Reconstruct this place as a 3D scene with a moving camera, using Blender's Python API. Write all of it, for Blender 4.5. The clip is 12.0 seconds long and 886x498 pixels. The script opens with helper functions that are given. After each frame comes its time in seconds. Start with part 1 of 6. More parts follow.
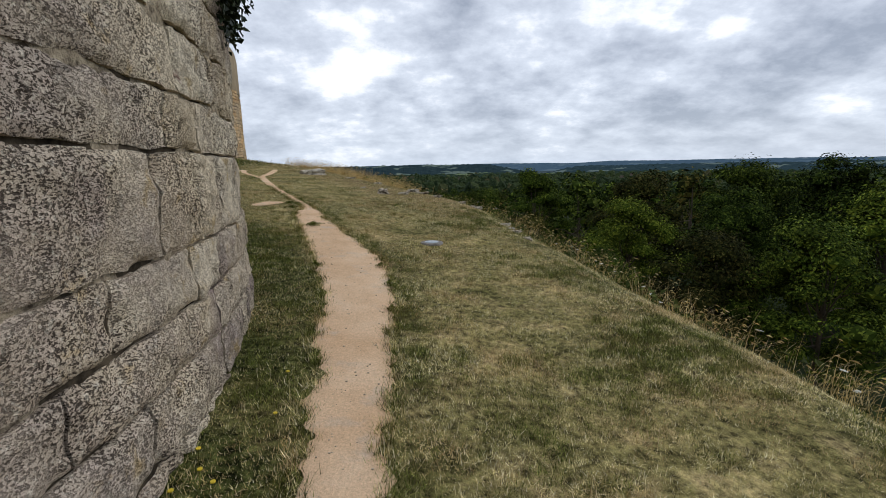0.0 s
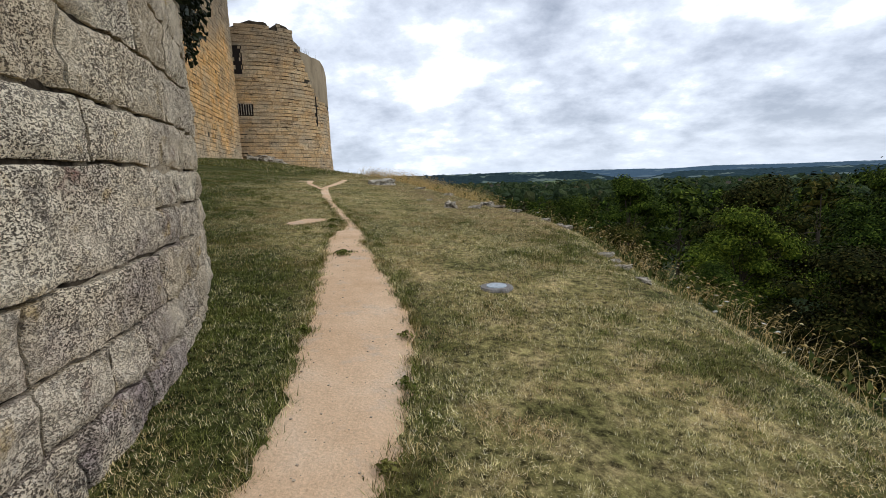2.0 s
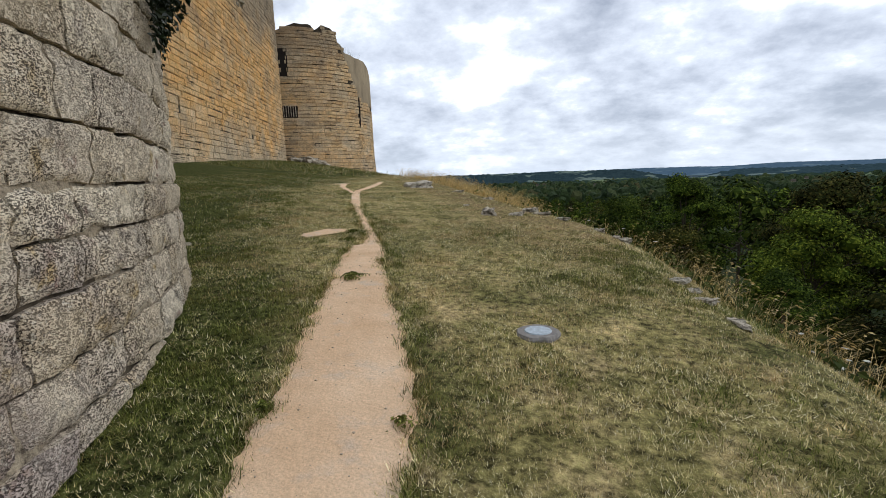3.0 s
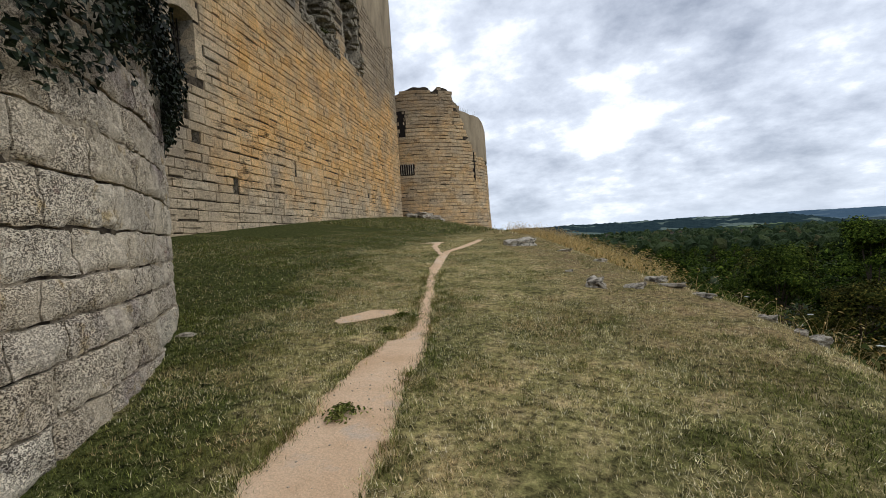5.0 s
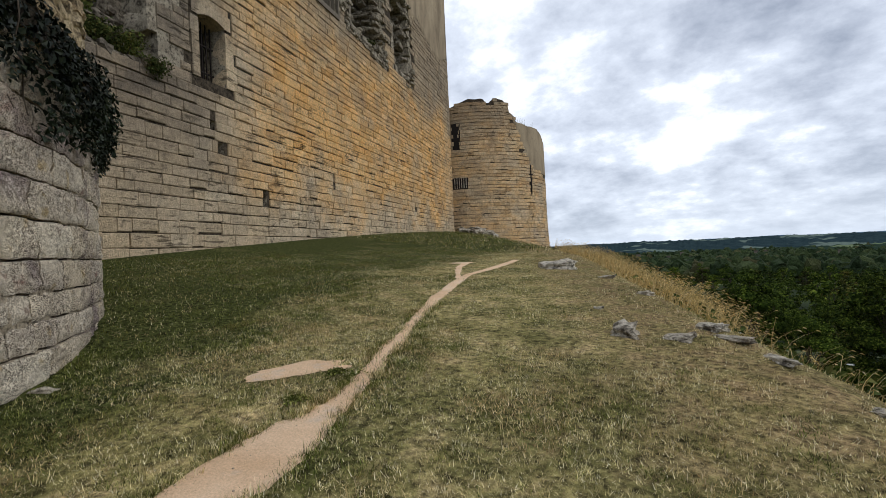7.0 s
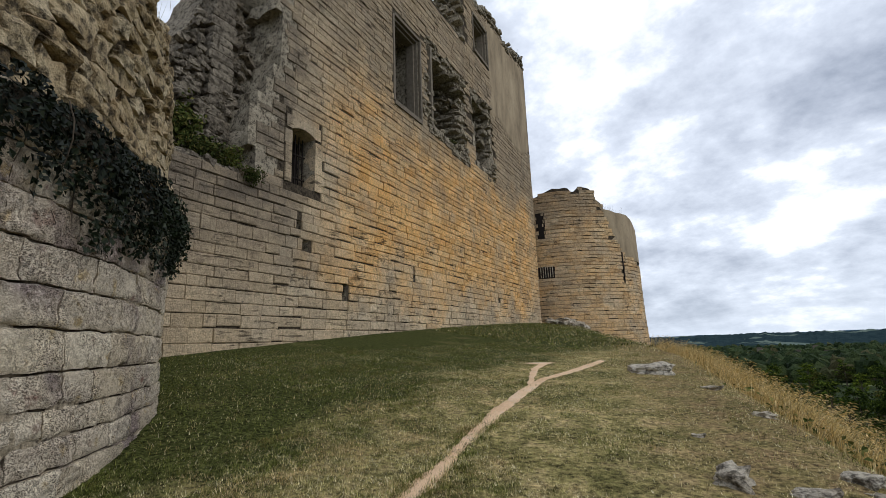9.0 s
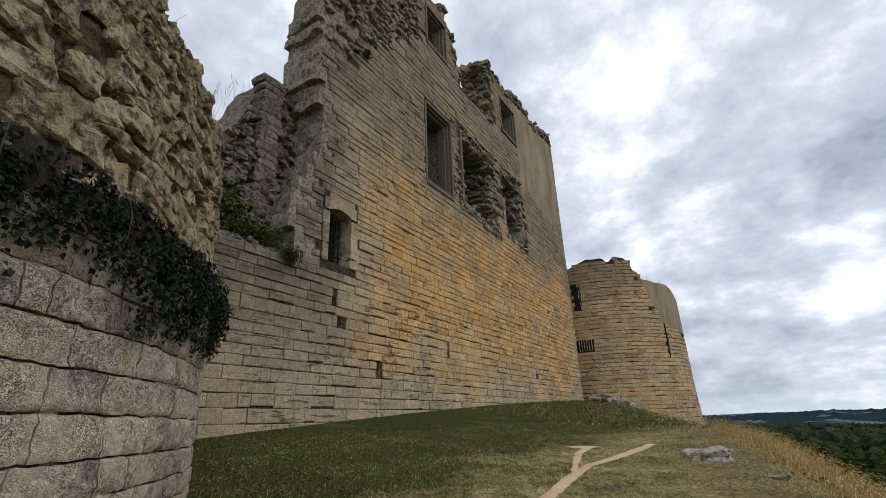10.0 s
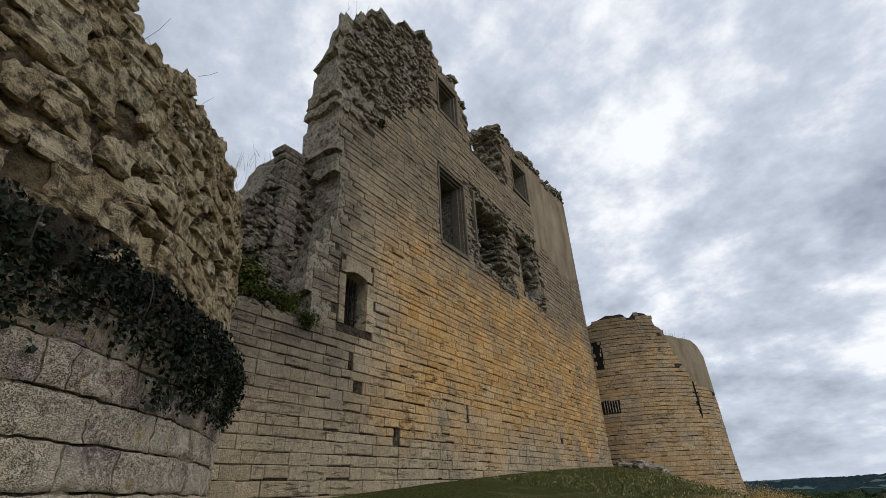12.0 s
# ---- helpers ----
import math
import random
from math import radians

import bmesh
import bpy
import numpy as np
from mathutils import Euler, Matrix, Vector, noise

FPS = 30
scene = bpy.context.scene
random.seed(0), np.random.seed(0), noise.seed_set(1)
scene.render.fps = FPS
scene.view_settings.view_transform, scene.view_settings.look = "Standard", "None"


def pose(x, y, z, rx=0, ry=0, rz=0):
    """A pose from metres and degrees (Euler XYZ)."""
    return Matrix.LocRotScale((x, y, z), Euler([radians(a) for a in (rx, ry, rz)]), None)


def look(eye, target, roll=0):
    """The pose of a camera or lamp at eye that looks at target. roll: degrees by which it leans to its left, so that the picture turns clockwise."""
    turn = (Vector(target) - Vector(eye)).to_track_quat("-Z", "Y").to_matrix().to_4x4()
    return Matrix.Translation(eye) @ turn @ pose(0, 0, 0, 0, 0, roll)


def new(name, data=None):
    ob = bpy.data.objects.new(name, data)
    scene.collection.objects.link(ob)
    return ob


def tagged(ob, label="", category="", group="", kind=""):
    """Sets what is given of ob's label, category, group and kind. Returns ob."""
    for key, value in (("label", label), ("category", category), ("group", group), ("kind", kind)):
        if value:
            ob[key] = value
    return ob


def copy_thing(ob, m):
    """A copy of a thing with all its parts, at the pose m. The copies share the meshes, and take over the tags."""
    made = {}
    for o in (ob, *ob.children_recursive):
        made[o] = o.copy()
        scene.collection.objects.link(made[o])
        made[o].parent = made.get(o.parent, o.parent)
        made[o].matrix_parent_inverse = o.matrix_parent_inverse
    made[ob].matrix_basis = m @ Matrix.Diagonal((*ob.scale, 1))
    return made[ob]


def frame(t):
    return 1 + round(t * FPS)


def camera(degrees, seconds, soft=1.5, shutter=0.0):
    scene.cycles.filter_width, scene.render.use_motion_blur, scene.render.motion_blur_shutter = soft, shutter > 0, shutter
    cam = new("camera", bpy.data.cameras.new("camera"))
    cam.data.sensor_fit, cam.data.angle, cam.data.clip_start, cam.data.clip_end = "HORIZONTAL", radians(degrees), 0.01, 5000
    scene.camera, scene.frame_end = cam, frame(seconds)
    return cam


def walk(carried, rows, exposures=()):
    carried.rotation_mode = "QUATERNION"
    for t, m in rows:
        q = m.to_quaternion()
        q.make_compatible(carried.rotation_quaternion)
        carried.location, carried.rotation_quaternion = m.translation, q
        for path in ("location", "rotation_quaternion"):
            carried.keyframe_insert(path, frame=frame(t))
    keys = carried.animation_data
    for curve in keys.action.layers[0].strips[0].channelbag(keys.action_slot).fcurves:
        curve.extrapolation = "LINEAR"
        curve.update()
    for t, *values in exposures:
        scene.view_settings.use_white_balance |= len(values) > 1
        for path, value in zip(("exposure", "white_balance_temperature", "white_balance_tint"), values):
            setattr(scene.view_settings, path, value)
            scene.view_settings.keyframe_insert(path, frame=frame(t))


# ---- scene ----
cam = camera(86.4, 12.0, 0.6)
METRES, EYE, TILT, LEAN, TURN = 9.5, 1.5, -2.4, -1.6, 0.0
ROWS = [
    (0.0, 0.0, 0.0, 0.0, -0.38, -7.76, 2.78),
    (0.5, 0.0136, 0.0631, 0.0036, 1.55, -7.43, 2.95),
    (1.0, 0.0175, 0.1319, 0.0069, 4.26, -7.14, 2.9),
    (1.5, 0.0202, 0.2007, 0.0084, 6.85, -6.75, 3.35),
    (2.0, 0.0198, 0.2683, 0.0101, 9.99, -6.29, 3.09),
    (2.5, 0.0179, 0.3362, 0.0158, 12.01, -5.95, 2.91),
    (3.0, 0.0144, 0.4033, 0.0243, 15.36, -6.05, 3.18),
    (3.5, 0.0034, 0.468, 0.037, 19.94, -4.78, 3.08),
    (5.5, 0.0141, 0.7127, 0.0545, 32.3, 2.17, 3.48),
    (6.0, 0.0172, 0.7736, 0.0578, 34.04, 2.55, 2.6),
    (6.5, 0.0197, 0.8284, 0.0637, 35.61, 2.62, 2.64),
    (8.5, 0.0103, 0.961, 0.096, 46.06, 9.29, 1.39),
    (9.0, 0.0133, 0.9678, 0.1001, 48.53, 14.18, 1.22),
    (9.5, 0.0161, 0.967, 0.1039, 50.72, 18.86, 1.15),
    (10.0, 0.0183, 0.966, 0.1072, 52.71, 23.08, 0.98),
    (10.5, 0.0205, 0.9657, 0.1098, 54.09, 26.43, 1.09),
    (11.0, 0.0241, 0.9655, 0.1118, 54.87, 28.5, 1.11),
    (11.5, 0.0248, 0.9657, 0.1125, 55.1, 29.74, 1.2),
    (12.0, 0.0257, 0.9652, 0.1122, 55.09, 30.24, 1.38),
]
EXPOSURES = [(0.0, 0.22), (0.6, 0.38), (2.5, 0.44), (5.5, 0.32), (8.5, 0.36), (10.5, 0.03), (12.0, -0.05)]
walk(cam, [(t, pose(0, 0, EYE, TILT, LEAN, TURN) @ pose(METRES * x, METRES * y, METRES * z, 90 + pitch, roll, yaw)) for t, x, y, z, yaw, pitch, roll in ROWS], EXPOSURES)

# ---- world, sun ----
SUN_EL, SUN_AZ = 42.0, 72.0   # height above the horizon; degrees to the right of straight ahead


def make_world():
    w = bpy.data.worlds.new("overcast_sky")
    scene.world = w
    w.use_nodes = True
    nt = w.node_tree
    nt.nodes.clear()
    N = nt.nodes.new
    L = nt.links.new
    out, bg = N("ShaderNodeOutputWorld"), N("ShaderNodeBackground")
    sky = N("ShaderNodeTexSky")
    sky.sky_type, sky.sun_disc = "NISHITA", False
    sky.sun_elevation, sky.sun_rotation = radians(SUN_EL), radians(SUN_AZ)
    tc, sep = N("ShaderNodeTexCoord"), N("ShaderNodeSeparateXYZ")
    L(tc.outputs["Generated"], sep.inputs[0])

    def mth(op, a, b=None, c=None):
        n = N("ShaderNodeMath")
        n.operation = op
        for i, v in enumerate((a, b, c)):
            if v is None:
                continue
            if isinstance(v, (int, float)):
                n.inputs[i].default_value = v
            else:
                L(v, n.inputs[i])
        return n.outputs[0]

    up = mth("MAXIMUM", sep.outputs[2], 0.0)
    den = mth("ADD", up, 0.36)
    px, py = mth("DIVIDE", sep.outputs[0], den), mth("DIVIDE", sep.outputs[1], den)
    comb = N("ShaderNodeCombineXYZ")
    L(px, comb.inputs[0]), L(py, comb.inputs[1])

    def cloud(scale, off, detail=7.0, rough=0.55, dist=0.3):
        mp, n = N("ShaderNodeMapping"), N("ShaderNodeTexNoise")
        mp.inputs["Location"].default_value = off
        L(comb.outputs[0], mp.inputs[0]), L(mp.outputs[0], n.inputs["Vector"])
        n.inputs["Scale"].default_value, n.inputs["Detail"].default_value = scale, detail
        n.inputs["Roughness"].default_value, n.inputs["Distortion"].default_value = rough, dist
        return n.outputs["Fac"]

    big, mid, tiny = cloud(1.3, (3.1, 0.7, 0.0), 4.0, 0.5, 0.0), cloud(3.6, (7.3, 2.2, 0.0), 9.0, 0.60, 0.0), cloud(9.0, (1.3, 5.2, 0.0), 8.0, 0.62, 0.0)
    mixd = mth("ADD", mth("ADD", mth("MULTIPLY", big, 0.42), mth("MULTIPLY", mid, 0.44)), mth("MULTIPLY", tiny, 0.14))
    # thinner, brighter cloud ahead
    dot = N("ShaderNodeVectorMath")
    dot.operation = "DOT_PRODUCT"
    L(tc.outputs["Generated"], dot.inputs[0])
    a, e = radians(-26), radians(44)
    dot.inputs[1].default_value = (math.sin(a) * math.cos(e), math.cos(a) * math.cos(e), math.sin(e))
    glow = mth("POWER", mth("MAXIMUM", dot.outputs["Value"], 0.0), 7.0)
    mixd = mth("ADD", mixd, mth("MULTIPLY", glow, 0.065))
    ramp = N("ShaderNodeValToRGB")
    els = ramp.color_ramp.elements
    els[0].position, els[0].color = 0.40, (0.31, 0.355, 0.445, 1)
    els[1].position, els[1].color = 0.61, (1.06, 1.08, 1.12, 1)
    e = els.new(0.46)
    e.color = (0.45, 0.50, 0.60, 1)
    e = els.new(0.54)
    e.color = (0.66, 0.72, 0.83, 1)
    L(mixd, ramp.inputs[0])
    # pale band towards the horizon
    hz = mth("POWER", mth("SUBTRACT", 1.0, up), 16.0)
    hmix = N("ShaderNodeMixRGB")
    L(mth("MULTIPLY", hz, 0.6), hmix.inputs[0])
    L(ramp.outputs[0], hmix.inputs[1])
    hmix.inputs[2].default_value = (0.60, 0.69, 0.82, 1)
    dim = N("ShaderNodeMixRGB")
    dim.blend_type = "MULTIPLY"
    dim.inputs[0].default_value = 1.0
    L(sky.outputs[0], dim.inputs[1])
    dim.inputs[2].default_value = (0.08, 0.08, 0.08, 1)
    tot = N("ShaderNodeMixRGB")
    tot.inputs[0].default_value = 0.93
    L(dim.outputs[0], tot.inputs[1]), L(hmix.outputs[0], tot.inputs[2])
    L(tot.outputs[0], bg.inputs[0])
    bg.inputs[1].default_value = 1.0
    L(bg.outputs[0], out.inputs[0])


make_world()
sun = new("sun", bpy.data.lights.new("sun", "SUN"))
sun.data.energy, sun.data.angle, sun.data.color = 0.55, radians(25), (1.0, 0.94, 0.85)
_a, _e = radians(SUN_AZ), radians(SUN_EL)
sun.matrix_basis = look((60 * math.sin(_a) * math.cos(_e), 60 * math.cos(_a) * math.cos(_e), 60 * math.sin(_e)), (0, 0, 0))

# ---- materials ----


class Mat:
    """A node material with a few short helpers."""

    def __init__(self, name, rough=0.9, spec=0.25):
        self.m = bpy.data.materials.new(name)
        self.m.use_nodes = True
        self.nt = self.m.node_tree
        self.b = self.nt.nodes["Principled BSDF"]
        self.b.inputs["Roughness"].default_value = rough
        self.b.inputs["Specular IOR Level"].default_value = spec
        self.geo = self.nt.nodes.new("ShaderNodeNewGeometry")
        self.pos = self.geo.outputs["Position"]

    def link(self, a, b):
        self.nt.links.new(a, b)

    def put(self, sock, v):
        if isinstance(v, (int, float)):
            sock.default_value = v
        elif isinstance(v, tuple):
            sock.default_value = (*v, 1) if len(v) == 3 and sock.type == "RGBA" else v
        else:
            self.link(v, sock)

    def noise(self, scale, detail=4.0, rough=0.55, dist=0.0, vec=None, stretch=None):
        n = self.nt.nodes.new("ShaderNodeTexNoise")
        src = vec or self.pos
        if stretch:
            mp = self.nt.nodes.new("ShaderNodeMapping")
            mp.inputs["Scale"].default_value = stretch
            self.link(src, mp.inputs[0])
            src = mp.outputs[0]
        self.link(src, n.inputs["Vector"])
        n.inputs["Scale"].default_value, n.inputs["Detail"].default_value = scale, detail
        n.inputs["Roughness"].default_value, n.inputs["Distortion"].default_value = rough, dist
        return n.outputs["Fac"]

    def voronoi(self, scale, feature="F1"):
        n = self.nt.nodes.new("ShaderNodeTexVoronoi")
        n.feature = feature
        self.link(self.pos, n.inputs["Vector"])
        n.inputs["Scale"].default_value = scale
        return n.outputs["Distance"]

    def ramp(self, fac, stops):
        n = self.nt.nodes.new("ShaderNodeValToRGB")
        els = n.color_ramp.elements
        while len(els) < len(stops):
            els.new(0.5)
        for e, (p, c) in zip(els, stops):
            e.position = p
            e.color = (*c, 1) if isinstance(c, tuple) else (c, c, c, 1)
        self.put(n.inputs[0], fac)
        return n.outputs[0]

    def mix(self, fac, a, b, mode="MIX"):
        n = self.nt.nodes.new("ShaderNodeMixRGB")
        n.blend_type = mode
        self.put(n.inputs[0], fac), self.put(n.inputs[1], a), self.put(n.inputs[2], b)
        return n.outputs[0]

    def math(self, op, a, b=0.0, clamp=False):
        n = self.nt.nodes.new("ShaderNodeMath")
        n.operation, n.use_clamp = op, clamp
        self.put(n.inputs[0], a), self.put(n.inputs[1], b)
        return n.outputs[0]

    def sep(self):
        n = self.nt.nodes.new("ShaderNodeSeparateXYZ")
        self.link(self.pos, n.inputs[0])
        return n.outputs

    def random(self):
        """A value of its own for every object and every island of a mesh."""
        o = self.nt.nodes.new("ShaderNodeObjectInfo")
        return self.math("FRACT", self.math("ADD", o.outputs["Random"], self.geo.outputs["Random Per Island"]))

    def attr(self, name):
        n = self.nt.nodes.new("ShaderNodeAttribute")
        n.attribute_name = name
        return n.outputs["Fac"]

    def colour(self, c):
        self.put(self.b.inputs["Base Color"], c)
        return self

    def bump(self, height, strength, distance):
        n = self.nt.nodes.new("ShaderNodeBump")
        n.inputs["Strength"].default_value, n.inputs["Distance"].default_value = strength, distance
        self.put(n.inputs["Height"], height)
        self.link(n.outputs[0], self.b.inputs["Normal"])
        return self


def mat_near_stone():
    """Pitted pale limestone with lichen, ochre and purple-red stains."""
    k = Mat("pitted_limestone", 0.97, 0.04)
    r = k.random()
    base = k.ramp(r, [(0.0, (0.62, 0.51, 0.355)), (0.35, (0.76, 0.65, 0.48)), (0.7, (0.68, 0.58, 0.44)), (1.0, (0.80, 0.70, 0.53))])
    base = k.mix(k.ramp(k.noise(1.1, 3, 0.5), [(0.48, 0.0), (0.70, 0.35)]), base, (0.40, 0.35, 0.29))
    # purple-red film on some blocks
    film = k.math("MULTIPLY", k.ramp(k.noise(0.75, 3, 0.6, 0.3), [(0.51, 0.0), (0.65, 0.75)]), k.ramp(k.math("FRACT", k.math("MULTIPLY", r, 5.7)), [(0.25, 0.15), (0.6, 1.0)]))
    side = k.math("ADD", k.sep()[1], k.math("MULTIPLY", k.math("SUBTRACT", k.noise(1.4, 4, 0.65), 0.5), 3.0))
    film = k.math("MAXIMUM", film, k.ramp(k.math("MULTIPLY", side, 0.2), [(0.34, 0.42), (0.52, 0.0)]))
    base = k.mix(film, base, k.ramp(k.noise(9.0, 4, 0.6), [(0.38, (0.15, 0.105, 0.11)), (0.62, (0.34, 0.26, 0.27))]))
    red = k.math("MULTIPLY", k.ramp(k.noise(2.3, 4, 0.6, 0.4), [(0.62, 0.0), (0.70, 0.8)]), k.ramp(r, [(0.4, 0.0), (0.7, 1.0)]))
    base = k.mix(red, base, (0.20, 0.075, 0.065))
    och = k.ramp(k.noise(4.1, 4, 0.6, 0.2), [(0.60, 0.0), (0.70, 0.75)])
    base = k.mix(och, base, (0.54, 0.39, 0.18))
    lichen = k.math("MULTIPLY", k.ramp(k.noise(6.5, 6, 0.75, 0.4), [(0.53, 0.0), (0.62, 0.7)]), k.ramp(k.noise(0.6, 3, 0.6), [(0.42, 0.15), (0.60, 1.0)]))
    base = k.mix(lichen, base, (0.17, 0.145, 0.125))
    # worm-like pits, closest on the weathered zones
    pit = k.math("ADD", k.math("MULTIPLY", k.noise(88.0, 3, 0.6, 0.5, stretch=(0.75, 0.75, 1.3)), 0.80), k.math("MULTIPLY", k.noise(22.0, 2, 0.6), 0.20))
    zone = k.ramp(k.noise(1.5, 4, 0.65), [(0.40, 0.25), (0.55, 1.0)])
    pits = k.math("MULTIPLY", k.ramp(pit, [(0.425, 1.0), (0.495, 0.0)]), zone)
    base = k.mix(k.math("MULTIPLY", pits, 0.90), base, (0.05, 0.038, 0.032))
    chip = k.ramp(k.noise(30.0, 3, 0.6, 0.4), [(0.58, 0.0), (0.66, 0.5)])
    base = k.mix(chip, base, (0.80, 0.73, 0.60))
    fine = k.noise(150.0, 2, 0.6)
    base = k.mix(0.4, base, k.mix(1.0, base, k.ramp(fine, [(0.3, 0.45), (0.7, 1.45)]), "MULTIPLY"))
    h = k.math("SUBTRACT", k.math("ADD", k.math("MULTIPLY", fine, 0.10), k.math("MULTIPLY", k.noise(9.0, 4, 0.6), 0.7)), k.math("MULTIPLY", pits, 0.9))
    return k.colour(base).bump(h, 1.0, 0.045).m


def wall_s(k, s):
    """Distance along the palace wall, from the plan."""
    a = k.math("MULTIPLY", k.math("SUBTRACT", s[0], -16.788), -0.359)
    b = k.math("MULTIPLY", k.math("SUBTRACT", s[1], 17.2), 0.933)
    return k.math("ADD", a, b)


def mat_wall_stone(name, tower=False):
    """Coursed limestone with ochre iron stain, grey weathering and soot-dark lichen."""
    k = Mat(name, 0.97, 0.04)
    r = k.random()
    s = k.sep()
    along = wall_s(k, s)
    base = k.ramp(r, [(0.0, (0.53, 0.405, 0.255)), (0.4, (0.66, 0.515, 0.33)), (0.75, (0.60, 0.465, 0.305)), (1.0, (0.74, 0.595, 0.395))])
    wob = k.math("MULTIPLY", k.math("SUBTRACT", k.noise(0.28, 4, 0.6), 0.5), 9.0)
    zz = k.math("ADD", s[2], wob)
    if tower:
        och = k.math("MULTIPLY", k.ramp(k.noise(0.33, 4, 0.6, stretch=(1, 1, 1.8)), [(0.38, 0.1), (0.60, 0.62)]), 1.0)
        dark = k.ramp(k.math("MULTIPLY", zz, 0.05), [(0.66, 0.0), (0.86, 0.55)])
    else:
        band = k.ramp(k.math("MULTIPLY", zz, 0.04), [(0.15, 0.0), (0.25, 1.0), (0.50, 1.0), (0.66, 0.10)])
        span = k.ramp(k.math("MULTIPLY", k.math("ADD", along, wob), 0.03), [(0.0, 0.0), (0.10, 1.0), (0.86, 1.0), (1.0, 0.4)])
        och = k.math("MULTIPLY", k.math("MULTIPLY", band, span), k.ramp(k.noise(0.8, 4, 0.6), [(0.26, 0.65), (0.55, 1.0)]))
        d1 = k.ramp(k.math("MULTIPLY", zz, 0.04), [(0.50, 0.0), (0.68, 0.6)])
        d2 = k.ramp(k.math("ADD", k.math("MULTIPLY", k.math("SUBTRACT", along, wob), 0.1), 0.5), [(0.36, 0.95), (0.66, 0.0)])
        d2 = k.math("MULTIPLY", d2, k.ramp(k.math("MULTIPLY", s[2], 0.05), [(0.18, 0.1), (0.36, 1.0)]))
        dark = k.math("MAXIMUM", d1, d2)
    base = k.mix(och, base, k.ramp(r, [(0.0, (0.72, 0.40, 0.145)), (0.45, (0.82, 0.485, 0.185)), (1.0, (0.86, 0.56, 0.255))]))
    grey = k.ramp(k.noise(0.5, 4, 0.65), [(0.42, 0.0), (0.66, 0.5)])
    base = k.mix(grey, base, (0.36, 0.30, 0.225))
    dark = k.math("MULTIPLY", dark, k.ramp(k.noise(1.1, 5, 0.7), [(0.30, 0.55), (0.58, 1.0)]))
    base = k.mix(dark, base, (0.20, 0.165, 0.125))
    soot = k.math("MULTIPLY", k.ramp(k.noise(3.2, 5, 0.7, 0.3), [(0.54, 0.0), (0.64, 0.8)]), k.ramp(k.noise(0.6, 3, 0.6), [(0.46, 0.0), (0.62, 0.9)]))
    base = k.mix(soot, base, (0.07, 0.062, 0.055))
    bed = k.math("MULTIPLY", k.ramp(k.noise(1.1, 6, 0.7, 0.5, stretch=(1, 1, 8)), [(0.57, 0.0), (0.62, 0.8)]), k.ramp(k.noise(0.45, 3, 0.6), [(0.42, 0.15), (0.58, 0.95)]))
    base = k.mix(bed, base, (0.075, 0.06, 0.045))
    fine = k.noise(26.0, 4, 0.65)
    base = k.mix(0.6, base, k.mix(1.0, base, k.ramp(k.noise(7.0, 5, 0.7), [(0.34, 0.6), (0.5, 1.05), (0.66, 1.3)]), "MULTIPLY"))
    base = k.mix(0.8, base, k.mix(1.0, base, k.ramp(fine, [(0.30, 0.6), (0.50, 1.05), (0.70, 1.3)]), "MULTIPLY"))
    base = k.mix(0.6, base, k.mix(1.0, base, k.ramp(k.math("FRACT", k.math("MULTIPLY", r, 7.3)), [(0.0, 0.84), (0.2, 1.0), (1.0, 1.12)]), "MULTIPLY"))
    return k.colour(base).bump(k.math("SUBTRACT", k.math("ADD", fine, k.noise(6.0, 3, 0.6)), bed), 1.0, 0.06).m


def mat_rubble(name, a, b, c, soot=0.9):
    k = Mat(name, 0.97, 0.03)
    r = k.random()
    n1 = k.noise(2.6, 5, 0.65, 0.4)
    base = k.mix(k.ramp(n1, [(0.38, 0.0), (0.6, 1.0)]), a, b)
    base = k.mix(k.ramp(r, [(0.55, 0.0), (1.0, 0.7)]), base, c)
    base = k.mix(k.ramp(k.noise(7.0, 5, 0.7), [(0.47, 0.0), (0.62, soot)]), base, (0.07, 0.058, 0.045))
    fine = k.noise(38.0, 4, 0.65)
    base = k.mix(0.5, base, k.mix(1.0, base, k.ramp(fine, [(0.3, 0.45), (0.7, 1.35)]), "MULTIPLY"))
    return k.colour(base).bump(k.math("ADD", fine, k.noise(9.0, 4, 0.65)), 1.0, 0.05).m


def mat_joint():
    k = Mat("dark_mortar", 1.0, 0.05)
    n = k.noise(9.0, 4, 0.6)
    return k.colour(k.ramp(n, [(0.35, (0.025, 0.02, 0.015)), (0.65, (0.11, 0.088, 0.062))])).bump(n, 0.6, 0.03).m


def mat_mortar():
    k = Mat("lime_mortar", 1.0, 0.04)
    n = k.noise(18.0, 5, 0.7)
    return k.colour(k.ramp(n, [(0.34, (0.10, 0.08, 0.06)), (0.5, (0.36, 0.30, 0.215)), (0.7, (0.50, 0.42, 0.30))])).bump(n, 1.0, 0.03).m


def mat_plaster():
    k = Mat("weathered_render", 0.97, 0.04)
    n = k.noise(0.7, 5, 0.6, stretch=(1, 1, 0.35))
    base = k.ramp(n, [(0.32, (0.25, 0.195, 0.13)), (0.55, (0.41, 0.325, 0.215)), (0.75, (0.50, 0.405, 0.275))])
    base = k.mix(k.ramp(k.noise(3.5, 5, 0.7), [(0.55, 0.0), (0.7, 0.6)]), base, (0.17, 0.15, 0.125))
    return k.colour(base).bump(k.noise(8.0, 4, 0.6), 0.4, 0.03).m


